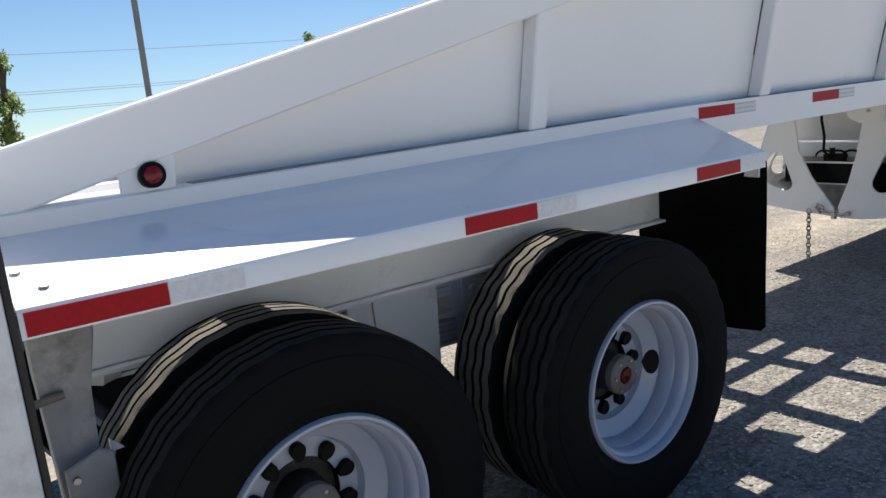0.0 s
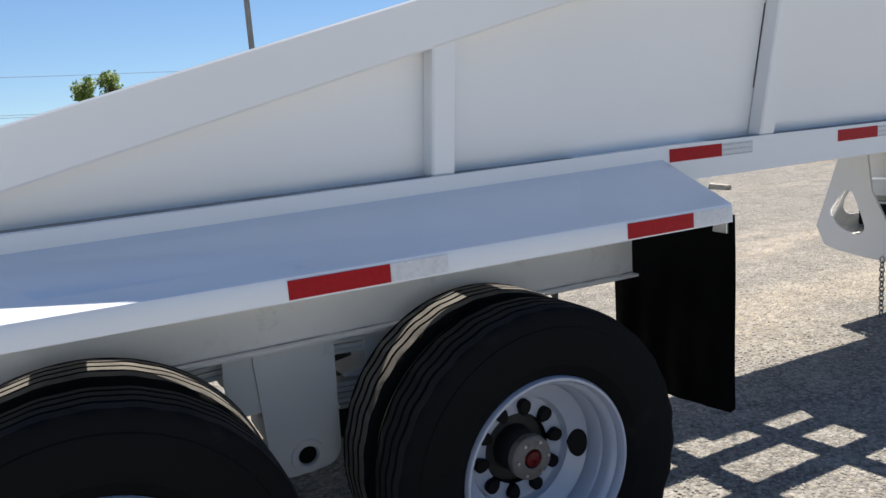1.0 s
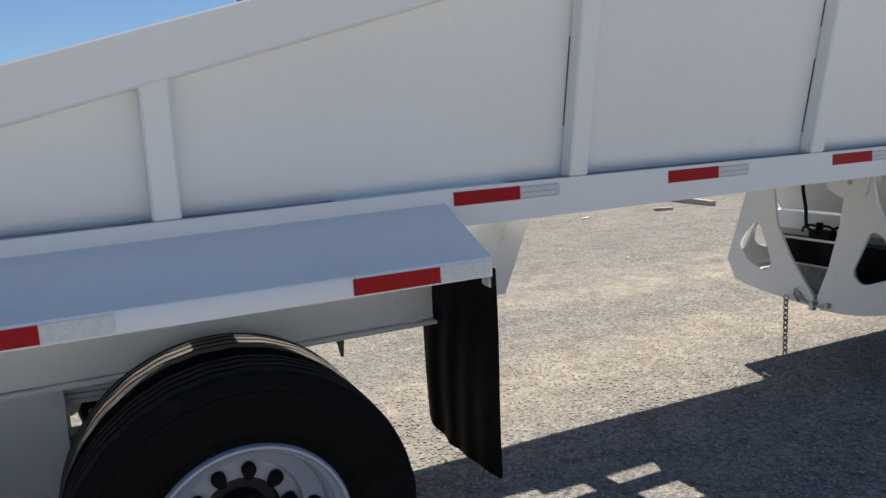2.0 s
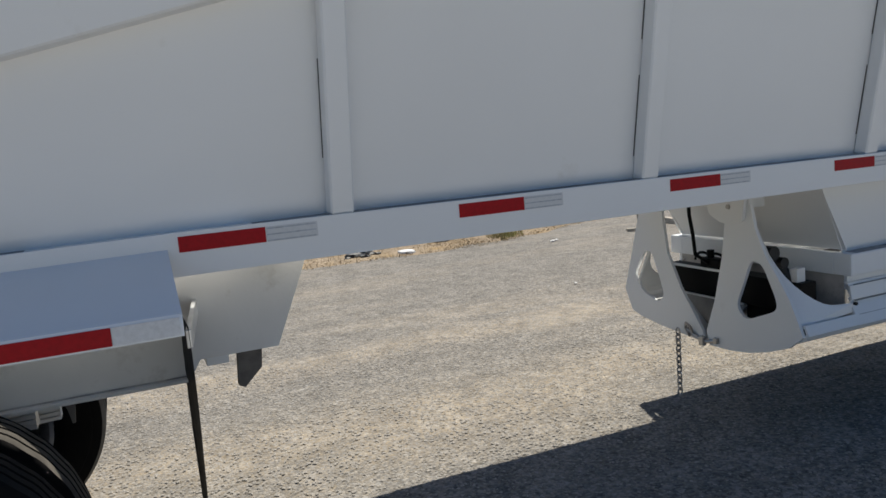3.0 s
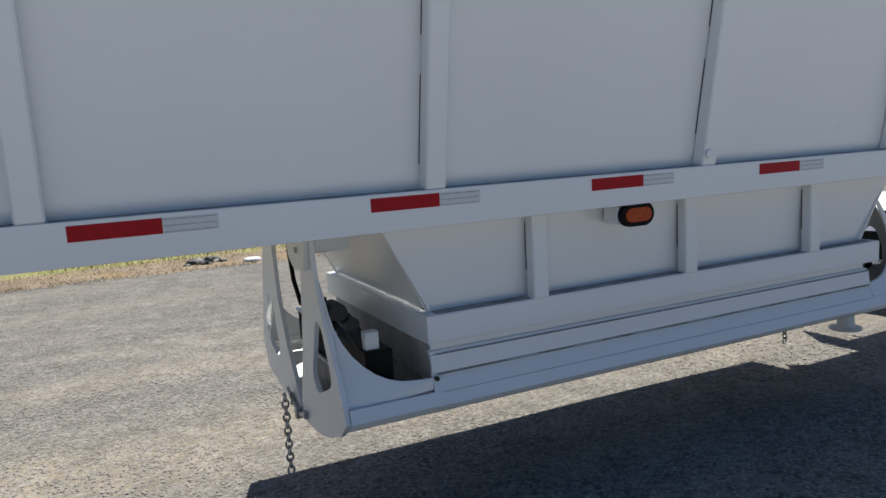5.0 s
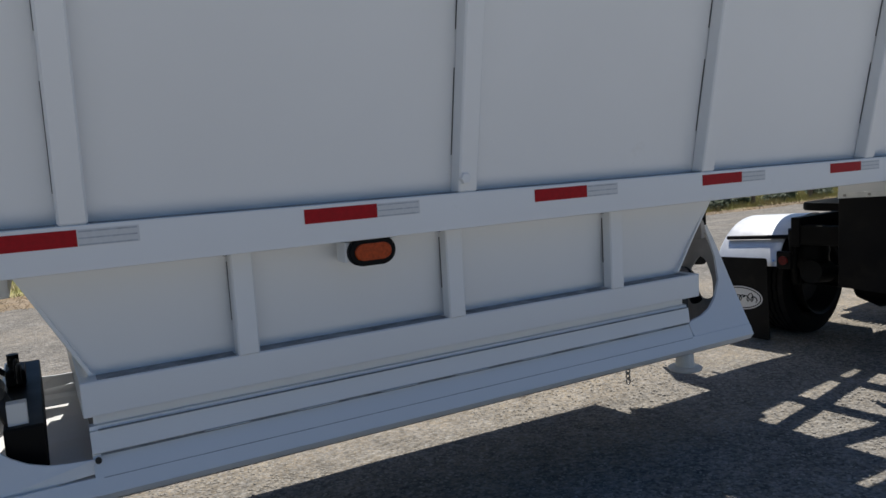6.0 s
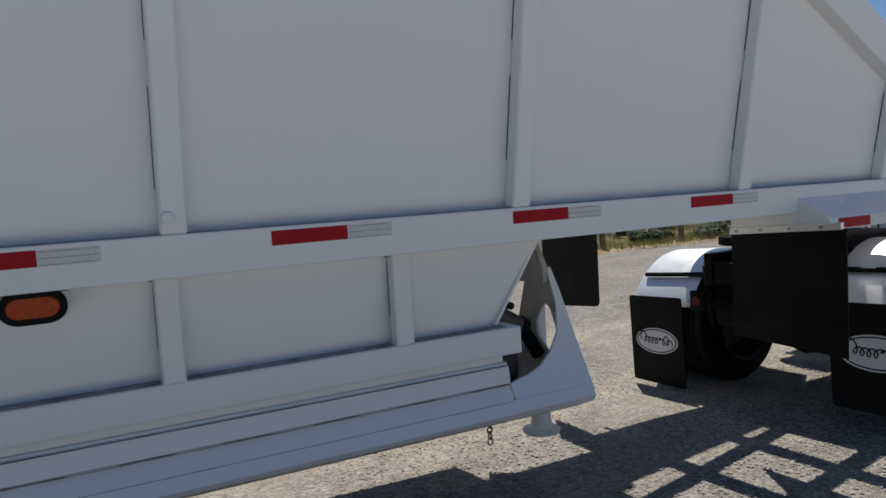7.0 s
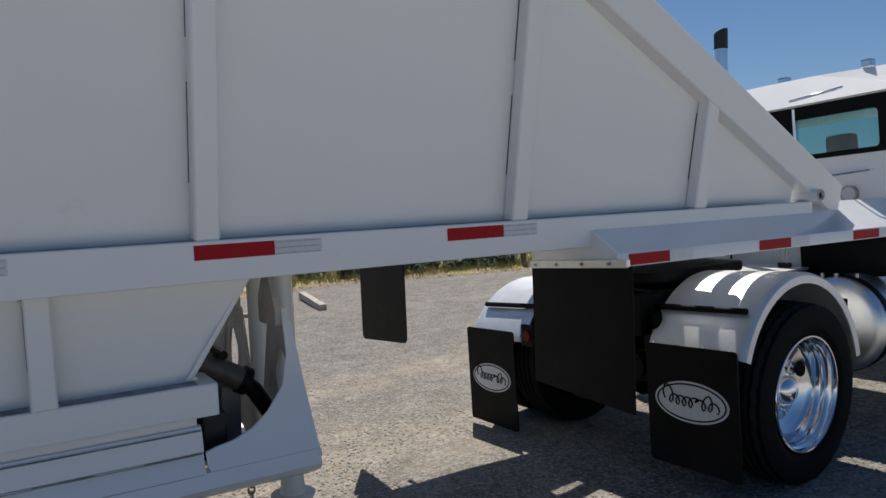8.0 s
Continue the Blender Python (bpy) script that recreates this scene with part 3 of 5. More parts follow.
# linkage beam, its near end lengthened as a black back for the plate opening
part("ram_beam", boxed(5.90, 6.02, 2.47, 3.50, 0.695, 0.862, 0.008), BLACK, trailer, "black gate linkage beam, lengthened to darken the plate opening")
part("beam_edge", boxed(5.885, 5.90, 2.83, 3.48, 0.858, 0.872, 0.002), PAINT, trailer)
part("beam_edge", boxed(5.885, 5.90, 2.85, 3.42, 0.690, 0.700, 0.002), PAINT, trailer)
# black sheet added for the darkness in the lower part of the opening
part("opening_backing", boxed(5.93, 5.95, 2.46, 2.86, 0.58, 0.70, 0.004), BLACK, trailer, "black sheet added for the darkness behind the plate opening")
part("lower_gusset", prism([(C - 0.2, 0.69), (C + 0.3, 0.69), (C + 0.05, 0.47), (C - 0.01, 0.47)], "x", 5.90, 5.91), GRIME, trailer)
part("air_valve", boxed(5.90, 5.97, C + 0.0, C + 0.16, 0.862, 0.93, 0.012), BLACK, trailer, "black air valve")
part("valve_cap", tube([(5.93, C + 0.10, 0.92), (5.93, C + 0.10, 0.975)], 0.022, 12), BLACK, trailer, "", True)
for k in range(3):
    pts = [(5.93 + 0.01 * k, C + 0.16 - 0.10 * k + 0.07 * math.cos(t * 0.4), 0.905 + 0.05 * math.sin(t * 0.4)) for t in range(9)]
    part("hose_loop", tube(pts, 0.009, 8), BLACK, trailer, "black hose loop", True)
# unseen plate added to keep the sun off the front gate arm
part("gate_sun_block", boxed(9.14, 10.07, 2.42, 2 * C - 2.42, 1.395, 1.405, 0), PAINT, trailer)
# dark linkage in the front opening of the gate
part("linkage_box", boxed(8.925, 9.015, 2.47, 2.60, 0.69, 0.855, 0.012), DARK, trailer, "greasy dark linkage box")
part("link_plate", prism(rounded([(9.025, 0.69), (9.105, 0.68), (9.11, 0.93), (9.04, 0.95)], 0.012, 2), "y", 2.62, 2.635, 0.002), LINK, trailer, "greasy brown linkage plate")
part("link_plate", prism(rounded([(9.055, 0.66), (9.15, 0.66), (9.16, 0.90), (9.07, 0.93)], 0.012, 2), "y", 2.86, 2.875, 0.002), LINK, trailer, "grimy linkage plate")
# linkage seen over the curved web at the rear of the gate
part("link_bar", tube([(5.83, 2.64, 1.03), (5.88, 2.60, 0.97), (5.93, 2.56, 0.86)], 0.030, 10), DARK, trailer, "rusty black link bar", True)
part("link_knuckle", tube([(5.835, 2.57, 1.02), (5.835, 2.68, 1.02)], 0.038, 14), DARK, trailer, "", True)
part("link_knuckle", tube([(5.885, 2.55, 0.965), (5.885, 2.66, 0.965)], 0.030, 14), DARK, trailer, "", True)
part("link_bracket", boxed(5.915, 5.975, 2.50, 2.55, 0.79, 0.935, 0.004), SKIRT, trailer, "dusty white linkage bracket")
part("ram_cylinder", tube([(8.93, 2.60, 1.045), (9.13, 2.60, 0.925)], 0.048, 20), RAM, trailer, "greasy brown ram cylinder", True)
part("ram_gland", tube([(9.105, 2.60, 0.940), (9.135, 2.60, 0.922)], 0.056, 20), BLACK, trailer, "", True)
part("ram_arm", tube([(9.11, 2.60, 0.935), (9.16, 2.60, 0.885), (9.215, 2.60, 0.79)], 0.034, 12), BLACK, trailer, "black gate linkage arm", True)
part("ram_pin", tube([(9.03, 2.53, 1.055), (9.03, 2.68, 1.055)], 0.018, 12), BLACK, trailer, "", True)
part("air_hose", tube([(5.80, 3.16, 1.36), (5.795, 3.15, 1.2), (5.80, 3.13, 1.08), (5.83, 3.15, 0.96), (5.9, 3.12, 0.90)], 0.011, 8), BLACK, trailer, "black rubber air hose", True)


# chains hanging from the gates
def chain(x, y, z0, z1, links):
    ob = thing("chain", "", "")
    ob.parent = trailer
    step = (z0 - z1) / links
    for i in range(links):
        z = z0 - (i + 0.5) * step
        a = step * 0.68
        pts = []
        for k in range(13):
            t = 2 * math.pi * k / 12
            u, w = 0.0155 * math.cos(t), a * math.sin(t)
            pts.append((x + (u if i % 2 else 0), y + (0 if i % 2 else u), z + w))
        part("link", tube(pts, 0.0058, 6), STEEL, ob, "", True)
    return ob


chain(5.725, 3.205, 0.51, 0.10, 12)
chain(9.30, 3.25, 0.47, 0.14, 10)
bm = tube([(5.752, 3.16, 0.52), (5.746, 3.09, 0.492), (5.744, 3.03, 0.475), (5.744, 2.98, 0.475), (5.75, 2.90, 0.495)], 0.011, 8)
latch = part("gate_latch", bm, STEEL, trailer, "bare steel chain hook", True)
part("shackle", tube([(5.745, 3.10, 0.50), (5.73, 3.10, 0.54), (5.73, 3.14, 0.56), (5.745, 3.16, 0.52), (5.74, 3.12, 0.48)], 0.008, 6), STEEL, latch, "", True)
part("shackle", boxed(5.725, 5.757, 3.0, 3.035, 0.445, 0.50, 0.006), STEEL, latch)
part("shackle", boxed(5.735, 5.757, 2.90, 2.93, 0.475, 0.51, 0.006), STEEL, latch)

# ---- reflective tape on the rail: one red and one silver length, every metre
def tape(x, y, z, w=0.279, s=0.178, lean=0.0, parent=None, stripes=True):
    part("red_tape", boxed(x, x + w, y - 0.002, y, z - 0.051, z, 0), RED, parent, "red reflective tape")
    white = part("silver_tape", boxed(x + w + 0.002, x + w + s, y - 0.0017, y, z - 0.051, z, 0), WHITETAPE if stripes else SILVER, parent, "white reflective tape with thin grey lines" if stripes else "silver reflective tape")
    for k in range(3 if stripes else 0):
        zz = z - 0.004 - 0.0205 * k
        part("line", boxed(x + w + 0.004, x + w + s - 0.006, y - 0.0024, y - 0.0015, zz - 0.0045, zz, 0), TAPELINE, white)


for i in range(8):
    tape(2.893 + i * 0.999, RAIL_Y - 0.0005, 1.497, parent=trailer)

# ---- fenders
def fender(x0, x1, yo, zo, yi, zi, lip, near):
    t = 0.006
    prof = [(yi, zi), (yo + 0.012, zo + 0.003), (yo + 0.003, zo - 0.002), (yo, zo - 0.012), (yo, zo - lip), (yo + t, zo - lip), (yo + t, zo - 0.014), (yo + 0.014, zo - t), (yi, zi - t)]
    bm = prism(prof, "x", x0, x1)
    for v in bm.verts:
        if x0 < 1 and v.co.x < 1 and v.co.y > yo + 0.2:
            v.co.z -= 0.042
    return part("fender", mirrored(bm, near), FENDER, trailer, "glossy white sheet-metal wheel fender", True)


for near in (True, False):
    f = fender(0.125, 2.858, 1.92, 1.312, 2.262, 1.463, 0.066, near)
    fender(10.665 if near else 10.38, 13.3, 2.085, 1.344, 2.345, 1.500, 0.062, near)
    if near:
        for x in (0.135, 1.268, 2.386):
            tape(x, 1.9195, 1.302, parent=f, w=0.285, stripes=False)
        for x in (10.722, 11.632, 12.465):
            tape(x, 2.0845, 1.337, parent=f, w=0.258, s=0.16, stripes=False)
        for x, y, z in ((0.19, 1.99, 1.334), (0.15, 2.07, 1.360)):
            part("bolt_head", tube([(x, y, z - 0.004), (x, y - 0.004, z + 0.006)], 0.011, 6), STEEL, f)
    # mudflap behind the wheels' front
    bm = bmesh.new()
    grid = []
    for i in range(29):
        y = 1.92 + 0.68 * i / 28
        z0 = 0.53 - 0.045 * min(1, i / 19) + 0.025 * max(0, (i - 19) / 9) + (0.02 if i in (0, 28) else 0)
        row = []
        for j in range(13):
            z = z0 + (1.27 - z0) * j / 12
            u = i / 28
            fold = 0.024 * u ** 1.3 * (0.65 + 0.35 * j / 12) + 0.0065 * (0.1 + 0.9 * u) * math.sin(38 * y + 5 * z + 1.3 * math.sin(6 * z)) * (1 - 0.75 * j / 12) + 0.005 * math.sin(7 * y + 6 * z)
            row.append(bm.verts.new((2.866 + fold, y, z)))
        grid.append(row)
    for a, b in zip(grid, grid[1:]):
        for j in range(12):
            bm.faces.new((a[j], a[j + 1], b[j + 1], b[j]))
    bmesh.ops.solidify(bm, geom=bm.faces[:], thickness=0.008)
    if near:
        part("mudflap", bm, FLAP, trailer, "black rubber mudflap", True)
    part("flap_bracket", mirrored(prism([(2.862, 1.95), (2.878, 1.95), (2.942, 2.47), (2.926, 2.47)], "z", 1.20, 1.255, 0.002), near), BRUSHED, trailer, "bare alloy flap clamp")
    # rear plate of the front fender, its clamping bar and flap
    bm = prism([(2.345, 1.500), (2.085, 1.344), (2.085, 1.31), (2.70, 1.26), (2.70, 1.36), (2.40, 1.37)], "x", 10.656, 10.664)
    part("fender_end_plate", mirrored(bm, near), PAINT, trailer)
    bar = part("flap_bar", mirrored(prism([(2.01, 1.287), (2.69, 1.243), (2.69, 1.281), (2.01, 1.323)], "x", 10.633, 10.656, 0.002), near), BRUSHED, trailer, "alloy flap clamping bar")
    if near:
        for y in (2.12, 2.30, 2.48, 2.64):
            zb = 1.305 - 0.064 * (y - 2.01)
            part("bolt_head", tube([(10.635, y, zb), (10.625, y, zb)], 0.009, 6), STEEL, bar)
    if near:
        part("mudflap", prism([(1.99, 1.292), (2.69, 1.25), (2.69, 0.66), (1.99, 0.64)], "x", 10.645, 10.654, 0.002), FLAP, trailer, "black rubber mudflap")

# ---- suspension frame and running gear
for near in (True, False):
    bm = prism([(0.22, 1.40), (3.40, 1.40), (3.36, 1.30), (3.245, 1.033), (2.93, 1.033), (2.90, 0.985), (0.22, 0.985)], "y", 2.47, 2.482)
    for v in bm.verts:
        if v.co.x > 3.1:
            v.co.x -= 0.035 if near else 0.16
    part("frame_web", mirrored(bm, near), SKIRT, trailer, "dusty white frame web plate")
    part("frame_flange", mirrored(boxed(0.22, 2.9, 2.435, 2.53, 0.968, 0.980, 0.002), near), SKIRT, trailer)
    part("flange_joint", mirrored(boxed(0.23, 2.89, 2.465, 2.469, 0.9805, 0.985, 0), near), CAULK, trailer, "grimy open joint over the flange")
    bm = prism([(3.062, 1.03), (3.151, 1.03), (3.144, 0.96), (3.077, 0.895), (3.055, 0.905)], "y", 2.49, 2.53)
    if near:
        part("bump_stop", bm, LINK, trailer, "grimy brown rubber bump stop")
        part("hose_bracket", prism([(2.472, 0.968), (2.514, 0.968), (2.506, 0.885), (2.496, 0.885), (2.488, 0.935)], "y", 2.50, 2.512, 0.001), LINK, trailer, "small rusty bracket under the flange")
        part("spring_stop", boxed(2.20, 2.285, 2.53, 2.61, 0.87, 0.967, 0.006), DARK, trailer, "dark spring stop")
    # middle hanger with its hole
    hang = rounded([(1.262, 0.972), (1.548, 0.972), (1.535, 0.55), (1.50, 0.505), (1.33, 0.495), (1.285, 0.55)], 0.035, 3)
    hole = [(1.412 + 0.034 * math.cos(k * math.pi / 8), 0.562 + 0.034 * math.sin(k * math.pi / 8)) for k in range(16)]
    h = part("spring_hanger", mirrored(plate_with_holes(hang, [hole], "y", 2.49, 2.50), near), SKIRT, trailer, "white spring hanger plate with a round hole")
    ring = lathe([(-0.008, 0.036), (-0.014, 0.040), (-0.014, 0.058), (0.0, 0.062)], 24)
    for v in ring.verts:
        v.co = Vector((v.co.x + 1.412, v.co.y + 2.49, v.co.z + 0.562))
    # black disc added behind the hole to paint the darkness inside it
    dark = disc_y(bmesh.new(), 1.412, 0.562, 2.502, 2.512, 0.046)
    part("hole_backing", mirrored(dark, near), BLACK, h, "black disc added for the darkness inside the hole", True)
    part("hanger_boss", mirrored(ring, near), SKIRT, h, "", True)
    part("hanger_bracket", mirrored(boxed(1.285, 1.535, 2.52, 2.78, 0.62, 0.92, 0.006), near), SKIRT, trailer)
    part("hanger_bracket", mirrored(boxed(1.165, 1.275, 2.502, 2.512, 0.75, 0.97, 0.003), near), SKIRT, trailer)
    # open-ended spring box beside the hanger
    seat = [(1.692, 0.957), (1.845, 0.945), (1.845, 0.79), (1.74, 0.785), (1.70, 0.765), (1.60, 0.778), (1.60, 0.792), (1.692, 0.80)]
    part("spring_box", mirrored(prism(seat, "y", 2.585, 2.74, 0.004), near), PAINT, trailer, "white spring box beside the hanger")
    part("spring_box_rib", mirrored(boxed(1.735, 1.75, 2.578, 2.586, 0.80, 0.945, 0.002), near), PAINT, trailer)
    part("box_nut", mirrored(tube([(1.79, 2.585, 0.87), (1.79, 2.567, 0.87)], 0.016, 6), near), SKIRT, trailer)
    # leaf springs over the axles
    for hx in (0.732, 2.018):
        s = thing("leaf_spring", "", "")
        s.parent = trailer
        for i in range(9):
            half = 0.56 - 0.015 * i if i < 4 else 0.56 - 0.03 * (i - 4)
            z0 = 0.927 - i * 0.0195 if i < 4 else 0.745 - (i - 4) * 0.0215
            ends = (-0.18, half) if hx < 1 else (-half, 0.36)
            up = [(hx + u, z0 + 0.018 * (u / 0.56) ** 2) for u in (ends[0] + (ends[1] - ends[0]) * k / 12 for k in range(13))]
            out = up + [(x, z - 0.016) for x, z in reversed(up)]
            part("leaf", mirrored(prism(out, "y", 2.60 + 0.004 * (i % 2), 2.68), near), PAINT, s)
        part("u_bolt", mirrored(tube([(hx - 0.05, 2.59, 0.6), (hx - 0.05, 2.59, 0.9), (hx - 0.05, 2.69, 0.9), (hx - 0.05, 2.69, 0.6)], 0.011, 8), near), STEEL, s)
        can = lathe([(-0.07, 0.0), (-0.07, 0.07), (-0.02, 0.085), (0.0, 0.092), (0.02, 0.085), (0.07, 0.075), (0.075, 0.0)], 24)
        for v in can.verts:
            v.co = Vector((v.co.y + hx - 0.24, v.co.x + 2.66, v.co.z + 0.72))
        part("brake_chamber", mirrored(can, near), SKIRT, trailer, "white round brake chamber", True)
for hx in (0.732, 2.018):
    part("axle", tube([(hx, 2.3, 0.568), (hx, 2 * C - 2.3, 0.558)], 0.064, 20), DARK, trailer, "black round axle tube", True)
# unseen sheet added over the axles to block the sun from the springs
part("spring_sun_block", boxed(0.25, 2.88, 2.49, 2 * C - 2.49, 1.365, 1.373, 0), PAINT, trailer)
part("air_tank", tube([(0.95, 3.0, 1.05), (1.75, 3.0, 1.05)], 0.10, 20), DARK, trailer, "dark round air tank", True)
for x in (0.35, 1.35, 2.55, 2.95):
    part("cross_member", boxed(x, x + 0.08, 2.485, 2 * C - 2.485, 1.00, 1.10, 0.004), PAINT, trailer)

# ---- wheels
def tyre_profile(R_TYRE, R_RIM, w=0.252):
    h = w / 2
    p = [(-h * 0.72, R_RIM - 0.006), (-h * 0.86, R_RIM + 0.012), (-h * 0.95, R_RIM + 0.040), (-h * 0.975, R_RIM + 0.043), (-h * 0.985, R_RIM + 0.060), (-h * 1.01, R_RIM + 0.10), (-h * 0.99, R_RIM + 0.135), (-h * 0.955, R_RIM + 0.160), (-h * 0.925, R_RIM + 0.163), (-h * 0.90, R_TYRE - 0.032), (-h * 0.86, R_TYRE - 0.018), (-h * 0.80, R_TYRE - 0.007)]
    for g in (-0.50, -0.17, 0.17, 0.50):
        c = g * h * 1.05
        p += [(c - 0.0075, R_TYRE - 0.003 + 0.003 * (1 - abs(g))), (c - 0.004, R_TYRE - 0.016), (c + 0.004, R_TYRE - 0.016), (c + 0.0075, R_TYRE - 0.003 + 0.003 * (1 - abs(g)))]
    q = p + [(-y, r) for y, r in reversed(p[:11])]
    return q


def tyre_mesh(R_TYRE, R_RIM):
    prof = tyre_profile(R_TYRE, R_RIM)
    zig = set(range(11, 27))
    return lathe(prof, 120, None, lambda i, j: 0.0032 * (1 if i % 4 < 2 else -1) if j in zig else 0.0)


def teardrop(cx, cz, a, s=1.0):
    pts = []
    for k in range(14):
        t = 2 * math.pi * k / 14
        r = 0.023 * s
        u, w = r * math.cos(t), r * math.sin(t)
        if abs(t - math.pi) < 0.5:
            u -= 0.010 * s
        pts.append((cx + u * math.cos(a) - w * math.sin(a), cz + u * math.sin(a) + w * math.cos(a)))
    return pts


def dual_wheel(parent, at, rim_mat, cap_mat, R_TYRE, R_RIM, alloy=False):
    """Outer face towards -y, its flange at y = 0."""
    w = thing("wheel", "", "")
    w.parent = parent
    w.matrix_basis = at
    for dy in (0.110, 0.385):
        t = part("tyre", tyre_mesh(R_TYRE, R_RIM), RUBBER, w, "black rubber truck tyre with dusty ribbed tread", True, pose(0, dy, 0))
        t.data.materials.append(TREAD_SHADED if dy < 0.2 or alloy else TREAD_SUNLIT)
        for p in t.data.polygons:
            if Vector((p.center.x, 0, p.center.z)).length > R_TYRE - 0.0125 and abs(p.normal.y) < 0.5:
                p.material_index = 1
    # outer rim: rolled flange, dish and disc
    prof = [(0.030, R_RIM + 0.002), (0.004, R_RIM + 0.004), (-0.006, R_RIM - 0.002), (-0.006, R_RIM - 0.010), (0.006, R_RIM - 0.017), (0.022, R_RIM - 0.018), (0.028, R_RIM - 0.028), (0.040, R_RIM - 0.036), (0.074, R_RIM - 0.037), (0.082, R_RIM - 0.044), (0.112, R_RIM - 0.047), (0.126, R_RIM - 0.053), (0.138, 0.25), (0.170, 0.19), (0.190, 0.186), (0.197, 0.180), (0.199, 0.122)]
    part("rim", lathe(prof, 96), rim_mat, w, "", True)
    prof = [(0.33, 0.20), (0.40, R_RIM - 0.05), (0.56, R_RIM - 0.02), (0.575, R_RIM)]
    part("rim", lathe(prof, 64), DARK if alloy else rim_mat, w, "", True)
    part("drum", lathe([(0.235, 0.0), (0.235, 0.225), (0.42, 0.225), (0.42, 0.0)], 48), DARK, w, "dark brake drum", True)
    # hand holes on the cone of the disc
    for k in range(2):
        a = k * math.pi - 0.10 if not alloy else k * math.pi + 0.8
        bm = bmesh.new()
        loops = []
        for lift, scale in ((0.0025, 1.0), (-0.012, 0.97)):
            ring = []
            for j in range(20):
                t = j * math.pi / 10
                u, w2 = 0.218 + 0.030 * scale * math.cos(t), 0.050 * scale * math.sin(t)
                px, pz = u * math.cos(a) - w2 * math.sin(a), u * math.sin(a) + w2 * math.cos(a)
                ring.append(bm.verts.new((px, 0.138 + (0.25 - math.hypot(px, pz)) * 0.533 - lift, pz)))
            loops.append(ring)
            bm.faces.new(ring)
        for j in range(20):
            bm.faces.new((loops[0][j], loops[0][(j + 1) % 20], loops[1][(j + 1) % 20], loops[1][j]))
        part("vent_hole", bm, BLACK, w, "dark oval hand hole")
    for k in range(10):
        a = 2 * math.pi * k / 10 + 0.1
        cx, cz = 0.151 * math.cos(a), 0.151 * math.sin(a)
        if alloy:
            nut = lathe([(0.155, 0.0), (0.155, 0.012), (0.172, 0.018), (0.205, 0.019)], 12)
            for v in nut.verts:
                v.co.x += cx
                v.co.z += cz
            part("lug_nut", nut, cap_mat, w, "chrome lug nut", True)
        else:
            # nuts as black teardrops, the shade round them put into colour and outline
            part("lug_nut", prism(teardrop(cx, cz, a), "y", 0.175, 0.206, 0.003), BLACK, w, "lug nut blackened for the shade round it")
    part("hub", lathe([(0.230, 0.124), (0.222, 0.118), (0.220, 0.080), (0.14, 0.072), (0.130, 0.068)], 40), DARK if not alloy else cap_mat, w, "", True)
    if alloy:
        part("hub_cap", lathe([(0.20, 0.105), (0.16, 0.095), (0.12, 0.088), (0.085, 0.066), (0.07, 0.038), (0.066, 0.0)], 40), cap_mat, w, "domed chrome hub cap", True)
    else:
        part("hub_cap", lathe([(0.135, 0.074), (0.125, 0.076), (0.108, 0.074), (0.100, 0.066), (0.096, 0.036), (0.100, 0.032)], 40), LINK, w, "scuffed grimy hub cap", True)
        part("hub_window", lathe([(0.100, 0.029), (0.094, 0.025), (0.091, 0.0)], 24), DIMRED, w, "red hub cap plug", True)
        for k in range(6):
            a = 2 * math.pi * k / 6
            part("cap_bolt", tube([(0.058 * math.cos(a), 0.112, 0.058 * math.sin(a)), (0.058 * math.cos(a), 0.094, 0.058 * math.sin(a))], 0.006, 6), STEEL, w)
    return w


for hx in (0.732, 2.018):
    dual_wheel(trailer, pose(hx, 1.888, 0.571, 0, 0 if hx > 1 else 60, 0), RIM, STEEL, 0.524, 0.300)
    dual_wheel(trailer, pose(hx, 2 * C - 1.888, 0.556, 0, 0, 180), RIM, STEEL, 0.524, 0.300)

# ---- rear post, bumper bracket
bm = boxed(-0.06, 0.105, 1.90, 1.985, 0.35, 1.56, 0.012)
part("rear_post", bm, SKIRT, trailer, "dusty white rear upright")
part("post_edge", boxed(0.107, 0.122, 1.912, 1.97, 0.5, 1.50, 0.003), DARK, trailer, "dark strip along the post edge")
hanger = part("rear_hanger", prism([(0.165, 0.60), (0.245, 0.60), (0.255, 1.05), (0.29, 1.18), (0.29, 1.30), (0.15, 1.30), (0.15, 1.10)], "y", 2.12, 2.19, 0.006), GRIME, trailer, "grimy grey rear spring hanger")
part("hanger_pin", tube([(0.115, 2.105, 1.045), (0.20, 2.105, 1.055)], 0.010, 12), LINK, hanger, "rusty hanger pin", True)
part("pin_collar", tube([(0.118, 2.105, 1.045), (0.135, 2.105, 1.047)], 0.018, 12), LINK, hanger, "", True)
shackle = part("hanger_plate", prism([(0.165, 0.45), (0.27, 0.45), (0.275, 0.90), (0.245, 0.915), (0.165, 0.885)], "y", 2.06, 2.075, 0.003), GRIME, trailer, "grimy grey shackle plate")
part("plate_bolt", tube([(0.185, 2.062, 0.86), (0.185, 2.05, 0.86)], 0.009, 6), STEEL, shackle)
part("plate_gusset", prism([(0.275, 0.915), (0.305, 0.885), (0.275, 0.885)], "y", 2.10, 2.115, 0), PAINT, shackle)
part("rear_cross_member", boxed(-0.04, 0.08, 1.985, 2 * C - 1.985, 1.32, 1.50, 0.008), PAINT, trailer)

# ---- lamps
lamp = thing("marker_lamp", "", "")
lamp.parent = trailer
